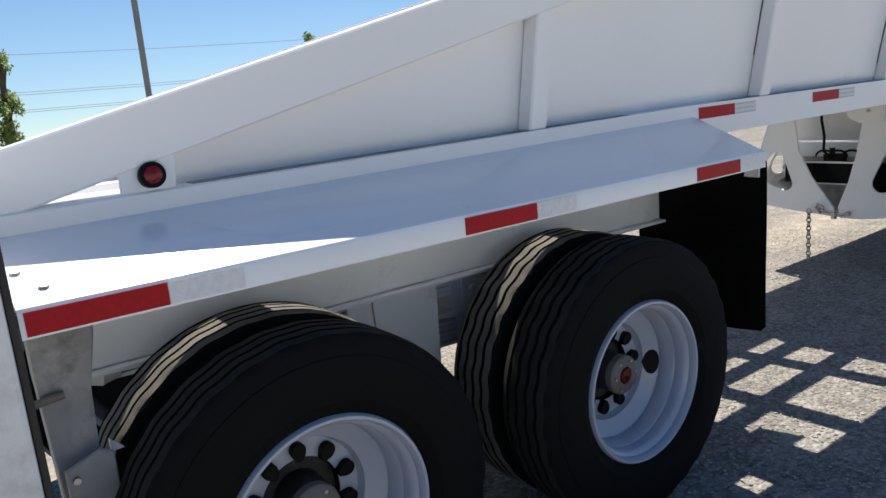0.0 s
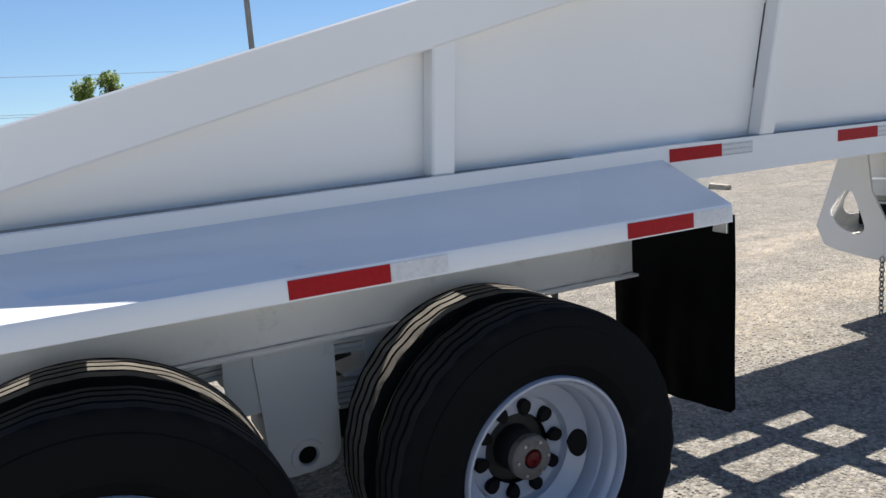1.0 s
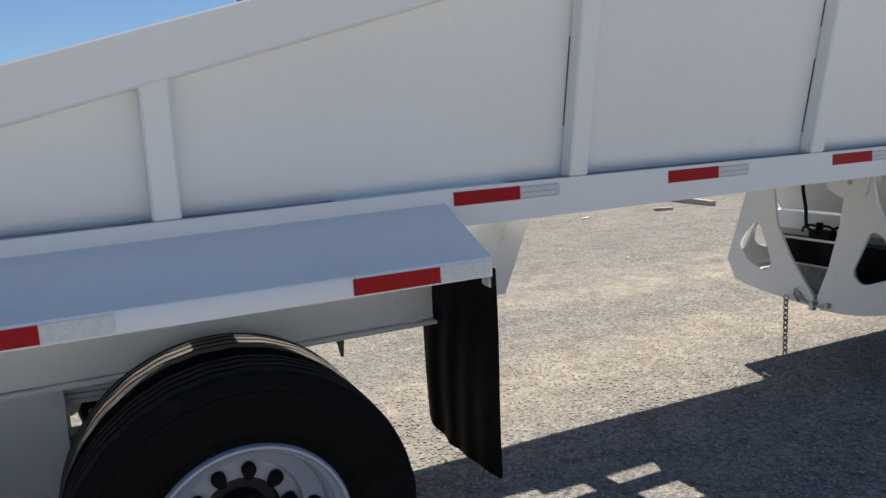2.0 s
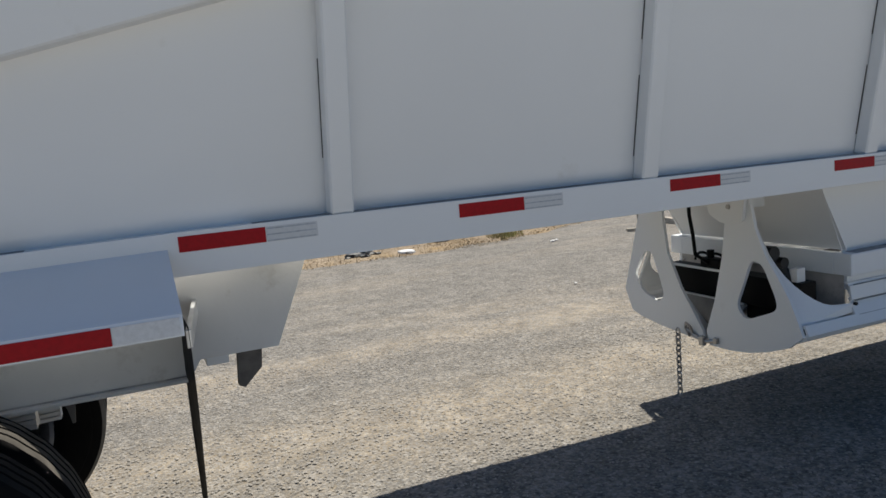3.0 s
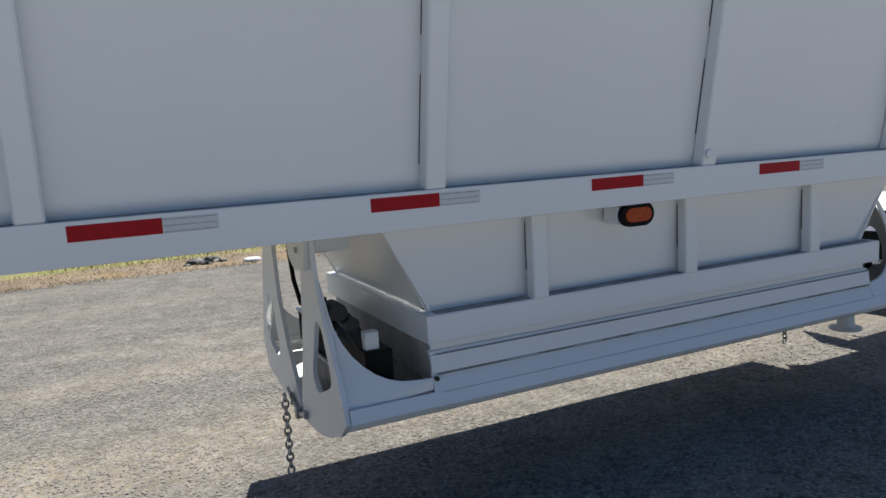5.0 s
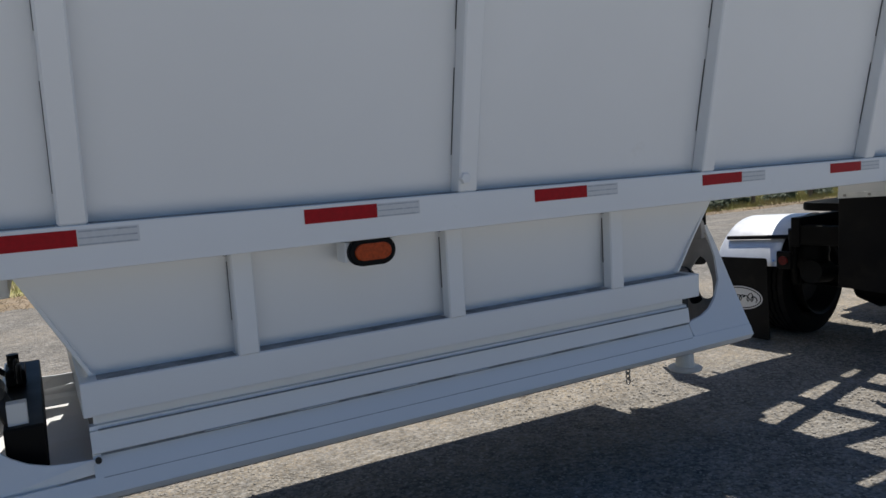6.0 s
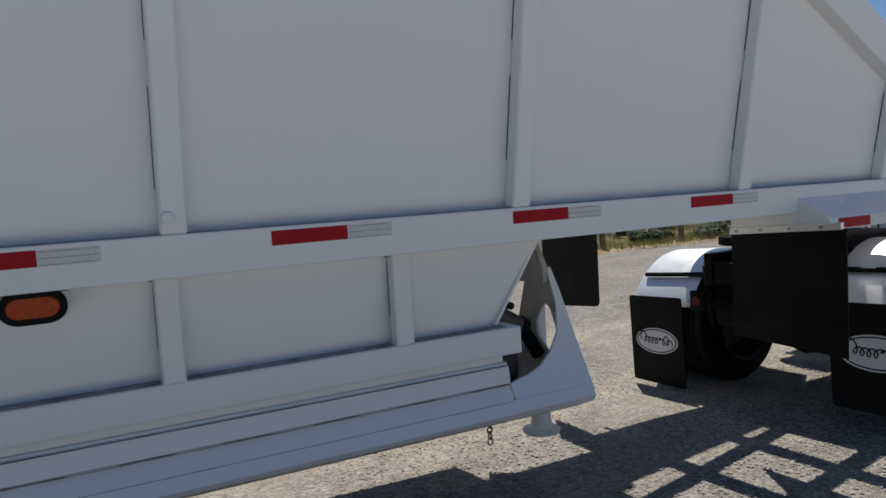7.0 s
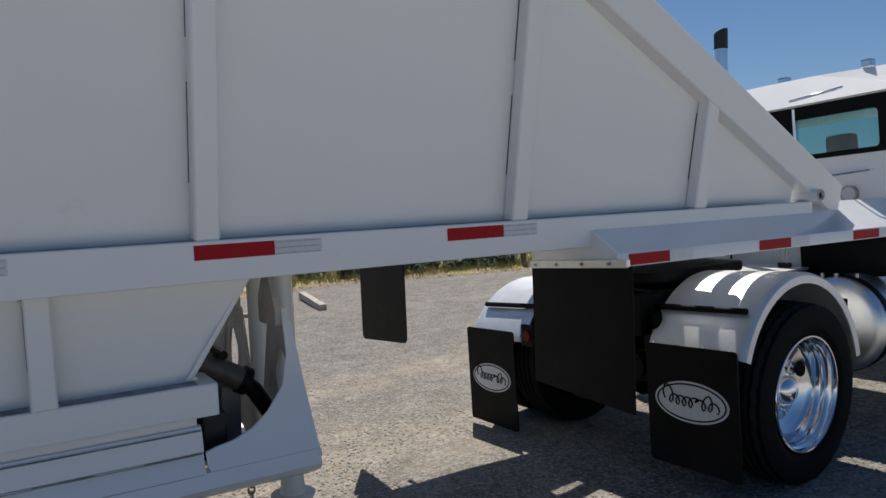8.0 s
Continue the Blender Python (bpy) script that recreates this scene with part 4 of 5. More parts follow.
part("bezel", tube([(0.514, 2.262, 1.517), (0.514, 2.235, 1.519)], 0.034, 28), BLACK, lamp, "black rubber bezel", True)
ln = lathe([(0, 0.024), (-0.006, 0.023), (-0.010, 0.018), (-0.012, 0.0)], 28)
for v in ln.verts:
    v.co = Vector((v.co.x + 0.514, v.co.y + 2.236, v.co.z + 1.519))
part("lens", ln, REDLENS, lamp, "round red lens", True)

amber = thing("amber_lamp", "", "")
amber.parent = trailer


def oval(cx, cz, a, b, n=10):
    s = a - b
    return [(cx + s + b * math.cos(t), cz + b * math.sin(t)) for t in (-math.pi / 2 + math.pi * k / n for k in range(n + 1))] + [(cx - s + b * math.cos(t), cz + b * math.sin(t)) for t in (math.pi / 2 + math.pi * k / n for k in range(n + 1))]


part("lamp_box", boxed(7.045, 7.245, 2.29, 2.38, 1.285, 1.362, 0.006), PAINT, amber)
part("bezel", prism(oval(7.145, 1.322, 0.096, 0.052), "y", 2.262, 2.292, 0.006), BLACK, amber, "black rubber bezel")
part("lens", prism(oval(7.145, 1.322, 0.074, 0.031), "y", 2.254, 2.264, 0.004), AMBER, amber, "oval amber lens")

# ---- landing gear
def landing_pad():
    pad = lathe([(0.375, 0.0), (0.375, 0.096), (0.387, 0.10), (0.392, 0.092), (0.395, 0.056), (0.47, 0.050)], 28)
    for v in pad.verts:
        v.co = Vector((v.co.x + 9.375, v.co.z + 2.84, v.co.y - 0.062))
    return pad


for near in (True, False):
    g = thing("landing_leg", "", "")
    g.parent = trailer
    part("leg", mirrored(tube([(9.375, 2.84, 0.35), (9.375, 2.84, 1.36)], 0.048, 18), near), PAINT, g, "", True)
    part("foot_pad", mirrored(landing_pad(), near), SKIRT, g, "", True)

# small flap hanging under the far rail
part("hanging_flap", prism(rounded([(3.505, 1.40), (4.12, 1.40), (4.12, 0.71), (3.505, 0.770)], 0.04, 3), "x", 10.33, 10.338), FLAP, trailer, "black rubber flap hanging under the rail")
# kingpin frame with braces under the front slope
for near in (True, False):
    part("front_frame_rail", mirrored(boxed(11.5, 12.42, 2.66, 2.74, 1.28, 1.38, 0.006), near), PAINT, trailer)
part("fifth_wheel_plate", boxed(11.45, 12.38, 2.66, 2 * C - 2.66, 1.26, 1.28, 0.003), DARK, trailer, "dark kingpin plate")
pipe = part("brace_pipe", lathe([(0.0, 0.020), (-0.006, 0.024), (-0.006, 0.032), (0.0, 0.034), (0.30, 0.034)], 20), PAINT, trailer, "white pipe end with a rusty rim", True, pose(12.335, 2.20, 1.545))
part("rim", lathe([(-0.004, 0.021), (-0.009, 0.024), (-0.009, 0.031), (-0.003, 0.033)], 20), STEEL, pipe, "rusty rim", True)
part("bore", lathe([(0.01, 0.0), (0.01, 0.022)], 16), BLACK, pipe, "dark bore")

# ---------------------------------------------------------------- tractor unit
TRUCK = pose(11.28, 3.05, 0.012, 0, 0, 5)
truck = thing("semi_truck", "white tractor unit with polished fenders, coupled under the trailer", "truck", at=TRUCK)
WX, WZ, WY = 0.60, 0.510, -1.06
CX, CW = 1.90, 1.02                           # back of the cab, half its width


def quarter_fender(near):
    s = 1 if near else -1
    f = thing("wheel_fender", "", "")
    f.parent = truck
    f.matrix_basis = pose(0, 0, 0, -2.5, 0, 0) if near else pose(0, 0, -0.045, -4.0, 0, 0)
    bm = bmesh.new()
    y0, y1, r = -1.07, -0.50, 0.612
    prof = [(y0 - 0.012, r - 0.055), (y0 - 0.014, r - 0.012), (y0, r), (y0 + 0.02, r + 0.006), (y1, r + 0.006), (y1, r), (y0 + 0.02, r - 0.001), (y0 + 0.002, r - 0.014), (y0, r - 0.055)]
    rows = []
    for k in range(41):
        a = radians(158 - k * 3.75)
        rows.append([bm.verts.new((WX + rr * math.cos(a), s * y if s > 0 else -y, WZ - 0.01 + rr * math.sin(a))) for y, rr in prof])
    for a, b in zip(rows, rows[1:]):
        for j in range(len(prof)):
            bm.faces.new((a[j], a[(j + 1) % len(prof)], b[(j + 1) % len(prof)], b[j]))
    bm.faces.new(rows[0])
    bm.faces.new(rows[-1])
    part("fender_shell", bm, ALLOY, f, "polished half-round alloy fender", True)
    a = radians(135)
    bx, bz = WX + (r + 0.022) * math.cos(a), WZ + (r + 0.022) * math.sin(a)
    ys = (-1.03, -0.30) if near else (0.30, 1.02)
    part("mounting_bar", tube([(bx, ys[0], bz), (bx, ys[1], bz)], 0.017, 12), BLACK, f, "black fender mounting bar", True)
    for k in range(4):
        y = (-1.0 + k * 0.155) * (1 if near else -1)
        a = radians(155)
        part("rivet", tube([(WX + r * math.cos(a), y, WZ + r * math.sin(a)), (WX + (r + 0.014) * math.cos(a), y, WZ + (r + 0.014) * math.sin(a))], 0.008, 8), CHROME, f)
    return f


for near in (True, False):
    quarter_fender(near)


def truck_flap(yc, w, z0, z1, zc, k):
    fl = thing("truck_mudflap", "", "")
    fl.parent = truck
    fl.matrix_basis = pose(0, 0, 0, -2.5, 0, 0)
    out = rounded([(yc - w / 2, z1), (yc + w / 2, z1), (yc + w / 2, z0 + 0.02), (yc - w / 2, z0)], 0.02, 2)
    bm = prism(out, "x", -0.010, 0.0)
    part("flap_sheet", bm, FLAP, fl, "black rubber mudflap sheet")
    def ell(a, b, n=40):
        return [(yc + a * math.cos(2 * math.pi * k / n), zc + b * math.sin(2 * math.pi * k / n)) for k in range(n)]
    part("badge", prism(ell(0.235 * k, 0.115 * k), "x", -0.013, -0.0095), SILVER, fl, "white oval badge with dark script")
    part("badge_ring", plate_with_holes(ell(0.222 * k, 0.104 * k), [ell(0.212 * k, 0.095 * k)], "x", -0.0145, -0.0125), BLACK, fl, "thin dark oval ring")
    # illegible script: a tall loop, then low pen loops and two risers
    pts = []
    for j in range(97):
        t = j / 96
        rise = 0.050 * math.exp(-((t - 0.05) / 0.05) ** 2) + 0.040 * math.exp(-((t - 0.62) / 0.035) ** 2) + 0.036 * math.exp(-((t - 0.83) / 0.03) ** 2)
        ph = 2 * math.pi * 8 * t
        pts.append((-0.0140, yc + (0.165 - 0.33 * t + 0.021 * math.sin(ph)) * k, zc + k * (0.010 - 0.02 * t - 0.026 * math.cos(ph) + rise)))
    part("script_stroke", tube(pts, 0.0048 * k, 6), BLACK, fl, "", True)
    return fl


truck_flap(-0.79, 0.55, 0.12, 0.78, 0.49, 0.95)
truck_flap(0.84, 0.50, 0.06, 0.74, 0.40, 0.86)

dual_wheel(truck, pose(WX, WY, WZ, 0, 25, 0), CHROME, CHROME, 0.490, 0.316, True)
dual_wheel(truck, pose(WX, -WY, WZ - 0.02, 0, 0, 180), CHROME, CHROME, 0.490, 0.316, True)
part("drive_axle", tube([(WX, -0.7, WZ), (WX, 0.7, WZ)], 0.09, 18), BLACK, truck, "black drive axle", True)
part("axle_housing", lathe([(-0.2, 0.0), (-0.16, 0.16), (0, 0.21), (0.16, 0.16), (0.2, 0.0)], 24), BLACK, truck, "", True, pose(WX, 0, WZ))
for y in (-0.43, 0.36):
    part("frame_rail", boxed(0.02, 5.6, y, y + 0.07, 0.82, 1.05, 0.006), BLACK, truck, "black chassis rail")
for x in (0.03, 0.5, 1.3):
    part("cross_member", boxed(x, x + 0.10, -0.37, 0.37, 0.84, 0.99, 0.005), BLACK, truck)
for y in (0.47,):
    tl = part("tail_lamp", boxed(-0.02, 0.02, y - 0.06, y + 0.06, 0.64, 0.78, 0.01), BLACK, truck, "black tail lamp bracket")
    part("lens", tube([(-0.021, y, 0.71), (-0.03, y, 0.71)], 0.036, 18), DIMRED, tl, "round red lens", True)
for y in (-0.42, 0.42):
    bm = lathe([(0.62, 0.0), (0.62, 0.13), (0.66, 0.15), (0.72, 0.14), (0.76, 0.15), (0.82, 0.14), (0.84, 0.0)], 24)
    for v in bm.verts:
        v.co = Vector((v.co.x + 0.28, v.co.z + y, v.co.y))
    part("air_spring", bm, BLACK, truck, "black rubber air spring", True)
    part("shock_absorber", tube([(0.18, y * 1.15, 0.5), (0.10, y * 1.1, 0.95)], 0.035, 12), BLACK, truck, "", True)
part("brake_pod", tube([(0.30, -0.30, 0.60), (0.08, -0.30, 0.62)], 0.09, 18), BLACK, truck, "black brake pod", True)
part("brake_pod", tube([(0.30, 0.30, 0.60), (0.08, 0.30, 0.62)], 0.09, 18), BLACK, truck, "black brake pod", True)
part("fifth_wheel", prism(rounded([(0.1, -0.42), (1.1, -0.42), (1.1, 0.42), (0.1, 0.42)], 0.12, 4), "z", 1.10, 1.16, 0.01), BLACK, truck, "greasy fifth wheel plate")
part("deck_plate", boxed(1.22, 1.64, -0.52, 0.5, 1.055, 1.07, 0.003), BRUSHED, truck, "alloy chequer deck plate")
for x, y, top in ((1.575, -0.358, 1.36), (1.571, -0.40, 1.40), (1.61, 0.037, 1.30)):
    part("hose_post", tube([(x, y, 1.068), (x, y, top)], 0.008, 8), STEEL if y < 0 else BLACK, truck, "thin steel hose post", True)
part("hose_bracket", boxed(1.56, 1.60, -0.425, -0.345, 1.07, 1.10, 0.004), DARK, truck)
for k in range(2):
    y = -0.36 - 0.045 * k
    part("air_line", tube([(CX - 0.02, y + 0.30, 1.30), (1.75, y + 0.16, 1.22), (1.64, y + 0.03, 1.30), (1.575, y, 1.37)], 0.009, 8), (BLACK, REDLENS)[k], truck, "coiled air line", True)
for y in (-0.74, 0.74):
    t = thing("fuel_tank", "", "")
    t.parent = truck
    bm = lathe([(1.52, 0.0), (1.52, 0.25), (1.54, 0.29), (1.57, 0.305), (3.1, 0.305), (3.13, 0.29), (3.15, 0.0)], 40)
    for v in bm.verts:
        v.co = Vector((v.co.y, v.co.x * 0.98 + y, v.co.z + 0.72))
    part("tank_shell", bm, BRUSHED, t, "polished alloy fuel tank", True)
    for x in (1.63, 2.75):
        bm = lathe([(-0.03, 0.308), (-0.028, 0.313), (0.028, 0.313), (0.03, 0.308)], 40)
        for v in bm.verts:
            v.co = Vector((v.co.y + x, v.co.x * 0.98 + y, v.co.z + 0.72))
        part("tank_strap", bm, BLACK, t, "black tank strap", True)
    part("filler_neck", tube([(1.95, y, 1.0), (1.95, y, 1.05)], 0.06, 20), CHROME, t, "chrome filler cap", True)
    for x, dy in ((1.60, 0.02), (1.58, 0.10), (1.66, -0.08)):
        part("pipe_fitting", tube([(x, y + dy, 1.005), (x, y + dy, 1.045)], 0.014, 8), STEEL, t)
    part("sender_plate", boxed(1.512, 1.524, y - 0.09, y - 0.01, 0.83, 0.90, 0.008), BLACK, t, "dark plate on the tank end")
    part("step", boxed(1.75, 2.9, y - 0.33, y - 0.24 if y < 0 else y + 0.33, 0.50, 0.53, 0.004), BRUSHED, t, "alloy step")

# cab, seen from behind; it leans a little on its suspension
cab = part("cab_back", plate_with_holes(rounded([(-CW, 1.02), (CW, 1.02), (CW, 2.22), (-CW, 2.22)], 0.06, 4), [rounded([(-0.90, 1.85), (0.90, 1.85), (0.90, 2.13), (-0.90, 2.13)], 0.05, 3)], "x", CX, CX + 0.03), PAINT, truck, "white painted back wall of the day cab")
part("lower_panel", boxed(CX - 0.03, CX - 0.004, -1.0, -0.30, 1.0, 1.42, 0.004), BLACK, cab, "dark lower panel behind the cab")
part("window_gasket", plate_with_holes(rounded([(-0.98, 1.815), (0.98, 1.815), (0.98, 2.19), (-0.98, 2.19)], 0.06, 3), [rounded([(-0.86, 1.85), (-0.30, 1.85), (-0.30, 2.10), (-0.86, 2.10)], 0.03, 3), rounded([(0.30, 1.85), (0.86, 1.85), (0.86, 2.10), (0.30, 2.10)], 0.03, 3)], "x", CX - 0.012, CX - 0.001), BLACK, cab, "black band round the rear windows")
for y in (-0.58, 0.58):
    part("rear_window", boxed(CX + 0.004, CX + 0.010, y - 0.29, y + 0.29, 1.84, 2.12, 0), GLASS, cab, "tinted rear window")
part("divider", boxed(CX - 0.018, CX - 0.012, -0.315, -0.295, 1.83, 2.18, 0.002), CHROME, cab, "thin chrome strip")
for s in (-1, 1):
    side = plate_with_holes(rounded([(CX + 0.03, 1.02), (CX + 1.65, 1.02), (CX + 1.45, 2.22), (CX + 0.03, 2.22)], 0.05, 3), [rounded([(CX + 0.45, 1.62), (CX + 1.42, 1.62), (CX + 1.32, 2.14), (CX + 0.45, 2.14)], 0.05, 3)], "y", s * CW, s * (CW - 0.03))
    part("cab_side", side, PAINT, truck)
bm = prism([(CX + 1.62, 1.02), (CX + 1.65, 1.02), (CX + 1.60, 1.50), (CX + 1.57, 1.50)], "y", -CW, CW)
part("cab_front", bm, PAINT, truck)
roof_line = [(-CW - 0.01, 2.20), (-CW - 0.015, 2.26), (-CW + 0.04, 2.33), (-CW + 0.16, 2.375), (-0.4, 2.385), (0, 2.39), (0.4, 2.385), (CW - 0.16, 2.375), (CW - 0.04, 2.33), (CW + 0.015, 2.26), (CW + 0.01, 2.20)]
bm = prism(roof_line, "x", CX - 0.045, CX + 1.5)
bmesh.ops.bevel(bm, geom=[e for e in bm.edges if abs(e.verts[0].co.x - e.verts[1].co.x) < 0.01 and e.verts[0].co.x < CX and max(e.verts[0].co.z, e.verts[1].co.z) > 2.21], offset=0.10, segments=4, affect="EDGES")
for v in bm.verts:
    if v.co.x < CX + 0.2:
        v.co.x += 0.85 * (v.co.z - 2.20)
    v.co.z += 0.10 * max(0, v.co.z - 2.20)
rf = part("cab_roof", bm, PAINT, truck, "white rounded cab roof", True)
part("grab_handle", tube([(CX - 0.04, -0.30, 2.235), (CX - 0.085, -0.32, 2.23), (CX - 0.085, -0.64, 2.255), (CX - 0.04, -0.66, 2.265)], 0.009, 10), CHROME, rf, "chrome grab handle", True)
part("wall_handle", tube([(CX, -0.47, 1.685), (CX - 0.03, -0.48, 1.685), (CX - 0.03, -0.80, 1.70), (CX, -0.81, 1.70)], 0.007, 8), CHROME, cab, "thin chrome handle", True)
part("round_lamp", tube([(CX - 0.03, -0.655, 1.555), (CX, -0.655, 1.555)], 0.045, 24), SILVER, cab, "round clear work lamp", True)
part("work_lamp_ring", plate_with_holes([(-0.655 + 0.055 * math.cos(k * math.pi / 12), 1.555 + 0.055 * math.sin(k * math.pi / 12)) for k in range(24)], [[(-0.655 + 0.044 * math.cos(k * math.pi / 12), 1.555 + 0.044 * math.sin(k * math.pi / 12)) for k in range(24)]], "x", CX - 0.034, CX - 0.001), STEEL, cab)
for y in (-0.13, -0.72, 0.5):
    part("roof_lamp", boxed(CX + 0.18, CX + 0.25, y - 0.036, y + 0.036, 2.395, 2.455, 0.010), CHROME, rf, "small chrome roof lamp")
for y in (-0.45, 0.45):
    st = part("seat", boxed(CX + 0.28, CX + 0.42, y - 0.2, y + 0.2, 1.2, 1.84, 0.04), BLACK, truck, "black cab seat")
    part("headrest", boxed(CX + 0.30, CX + 0.40, y - 0.10, y + 0.10, 1.85, 1.99, 0.035), BLACK, st)
part("hood", boxed(CX + 1.62, CX + 3.4, -0.72, 0.72, 1.0, 1.55, 0.06), PAINT, truck, "white hood")
part("front_bumper", boxed(CX + 3.4, CX + 3.55, -1.0, 1.0, 0.45, 0.85, 0.03), CHROME, truck)
for y in (-0.95, 0.70):
    part("steer_tyre", tyre_mesh(0.49, 0.30), RUBBER, truck, "black rubber front tyre", True, pose(CX + 2.5, y + 0.13, 0.51))
st = part("exhaust_stack", tube([(CX - 0.12, 0.215, 1.1), (CX - 0.12, 0.215, 2.66)], 0.048, 20), CHROME, truck, "chrome exhaust stack", True)
tip = tube([(CX - 0.12, 0.215, 2.655), (CX - 0.12, 0.215, 2.78)], 0.050, 20)
for v in tip.verts:
    if v.co.z > 2.7:
        v.co.z -= 0.45 * (v.co.y - 0.215)
part("tip", tip, DARK, st, "sooty black exhaust tip", True)

# the cab leans a little on its suspension
CAB_LEAN = pose(0, -0.11, -0.04, -3.5, 0, 0)
for child in truck.children:
    if child.name.split(".")[0] in ("cab_back", "cab_side", "cab_front", "cab_roof", "seat", "hood"):
        child.matrix_basis = CAB_LEAN @ child.matrix_basis

# ---------------------------------------------------------------- yard edge and distance
YARD_EDGE = ((-120, 12.1), (9, 12.1), (14, 14.6), (17, 13.9), (20, 13.5), (160, 13.5))


def yard_edge(x):
    """Where the gravel ends, along x."""
    for (x0, y0), (x1, y1) in zip(YARD_EDGE, YARD_EDGE[1:]):
        if x <= x1:
            return y0 + (y1 - y0) * (x - x0) / (x1 - x0)


def strip(name, x0, x1, inner, outer, mat, label, seed, lift):
    """A band of ground beyond the yard's edge, from inner to outer metres behind it."""
    rnd = random.Random(seed)
    bm = bmesh.new()
    n = 240
    rows = []
    for i in range(n + 1):
        x = x0 + (x1 - x0) * i / n
        y = yard_edge(x) + inner + rnd.uniform(-0.3, 0.3)
        rows.append([bm.verts.new((x, yy, ground_z(yy) + up)) for yy, up in ((y, -0.008), (y + 0.25, lift), (yard_edge(x) + outer - 0.1, lift), (yard_edge(x) + outer, -0.01))])
    for a, b in zip(rows, rows[1:]):
        for k in range(3):
            bm.faces.new((a[k], b[k], b[k + 1], a[k + 1]))
    ob = new(name, mesh_of(name, bm, mat))
    tagged(ob, label, "grass", kind="structure")


strip("verge", -60, 90, 0.0, 1.6, VERGE, "pinkish tan dry soil verge with straw-coloured weeds", 3, 0.014)
strip("grass_bank", 12.5, 90, 0.35, 1.7, GREENGRASS, "yellow-green grass along the yard edge", 8, 0.03)
strip("field", -120, 160, 1.5, 4.4, GREENGRASS, "yellow-green grass field behind the verge", 4, 0.022)


def tuft_field(name, label, mat, boxes, seed, h):
    """Blades in boxes of (x0, x1, from, to, count), measured behind the yard's edge."""
    rnd = random.Random(seed)
    vs, fs = [], []
    for x0, x1, y0, y1, count in boxes:
        for _ in range(count):
            x, a = rnd.uniform(x0, x1), rnd.uniform(0, math.pi)
            y = yard_edge(x) + rnd.uniform(y0, y1)
            hh, w, lx, ly = h * rnd.uniform(0.4, 1.2), 0.0065, rnd.uniform(-0.1, 0.1), rnd.uniform(-0.1, 0.1)
            i, z = len(vs), ground_z(y)
            vs += [(x - w * math.cos(a), y - w * math.sin(a), z), (x + w * math.cos(a), y + w * math.sin(a), z), (x + lx, y + ly, z + hh)]
            fs.append((i, i + 1, i + 2))
    me = bpy.data.meshes.new(name)
    me.from_pydata(vs, [], fs)
    me.materials.append(mat)
    tagged(new(name, me), label, "grass", kind="stuff")


tuft_field("dry_grass", "dry straw grass blades along the yard edge", GRASS, [(0, 30, -0.2, 1.7, 20000), (8.2, 9.2, 0.2, 1.3, 500)], 5, 0.055)
tuft_field("green_grass", "green grass blades in the field", GREENGRASS, [(4, 44, 1.5, 6.0, 36000), (13, 30, 0.3, 1.6, 12000), (9.4, 10.1, 0.0, 0.7, 420)], 6, 0.2)


def leafy(bm_or, centre, radius, count, size, seed, squash=0.8):
    rnd = random.Random(seed)
    vs, fs = bm_or
    for _ in range(count):
        d = Vector((rnd.gauss(0, 1), rnd.gauss(0, 1), rnd.gauss(0, 1))).normalized() * radius * rnd.uniform(0.35, 1.0)
        p = Vector(centre) + Vector((d.x, d.y, d.z * squash))
        u = Vector((rnd.gauss(0, 1), rnd.gauss(0, 1), rnd.gauss(0, 1))).normalized()
        w = u.orthogonal().normalized()
        s = size * rnd.uniform(0.6, 1.3)
        i = len(vs)
        vs += [p - u * s, p + w * s * 0.5, p + u * s, p - w * s * 0.5]
        fs.append((i, i + 1, i + 2, i + 3))


def shrub(x, y, r, seed):
    ob = thing("shrub", "low grey-green shrub in the grass behind the yard", "shrub", "shrubs", pose(x, y, ground_z(y)))
    lists = ([], [])
    rnd = random.Random(seed)
    for _ in range(9):
        leafy(lists, (rnd.uniform(-r, r), rnd.uniform(-r * 0.6, r * 0.6), r * rnd.uniform(0.25, 0.75)), r * 0.45, 170, 0.055, rnd.random())
    me = bpy.data.meshes.new("foliage")
    me.from_pydata([tuple(v) for v in lists[0]], [], lists[1])
    me.materials.append(SHRUB)
    new("foliage", me).parent = ob
    part("stem", tube([(0, 0, -0.02), (0.02, 0, r * 0.5)], 0.02, 6), BARK, ob)


rs = random.Random(9)
for i, (x, y, r) in enumerate(((14.4, 16.0, 0.36), (15.3, 15.5, 0.34), (16.4, 15.2, 0.38), (17.2, 15.4, 0.3), (17.9, 15.1, 0.42), (18.6, 14.9, 0.40), (19.2, 14.7, 0.36), (21.1, 14.6, 0.42), (22.0, 14.9, 0.3), (23.3, 14.4, 0.44), (24.2, 14.7, 0.4), (26.4, 14.6, 0.45), (28.6, 14.9, 0.45))):
    shrub(x, y, r, 30 + i)
for i in range(14):
    shrub(14.5 + i * 2.6 + rs.uniform(-0.5, 0.5), 17.2 + rs.uniform(-0.6, 1.8), rs.uniform(0.35, 0.6), 60 + i)


def fence_post(x, y):
    ob = new("fence_post", mesh_of("fence_post", boxed(x - 0.055, x + 0.055, y - 0.055, y + 0.055, ground_z(y) - 0.02, ground_z(y) + 1.15, 0.01), WOOD))
    tagged(ob, "dark weathered wooden fence post in the grass", "post", "fence posts")


for i in range(9):
    fence_post(19.45 + i * 2.72, 14.45)

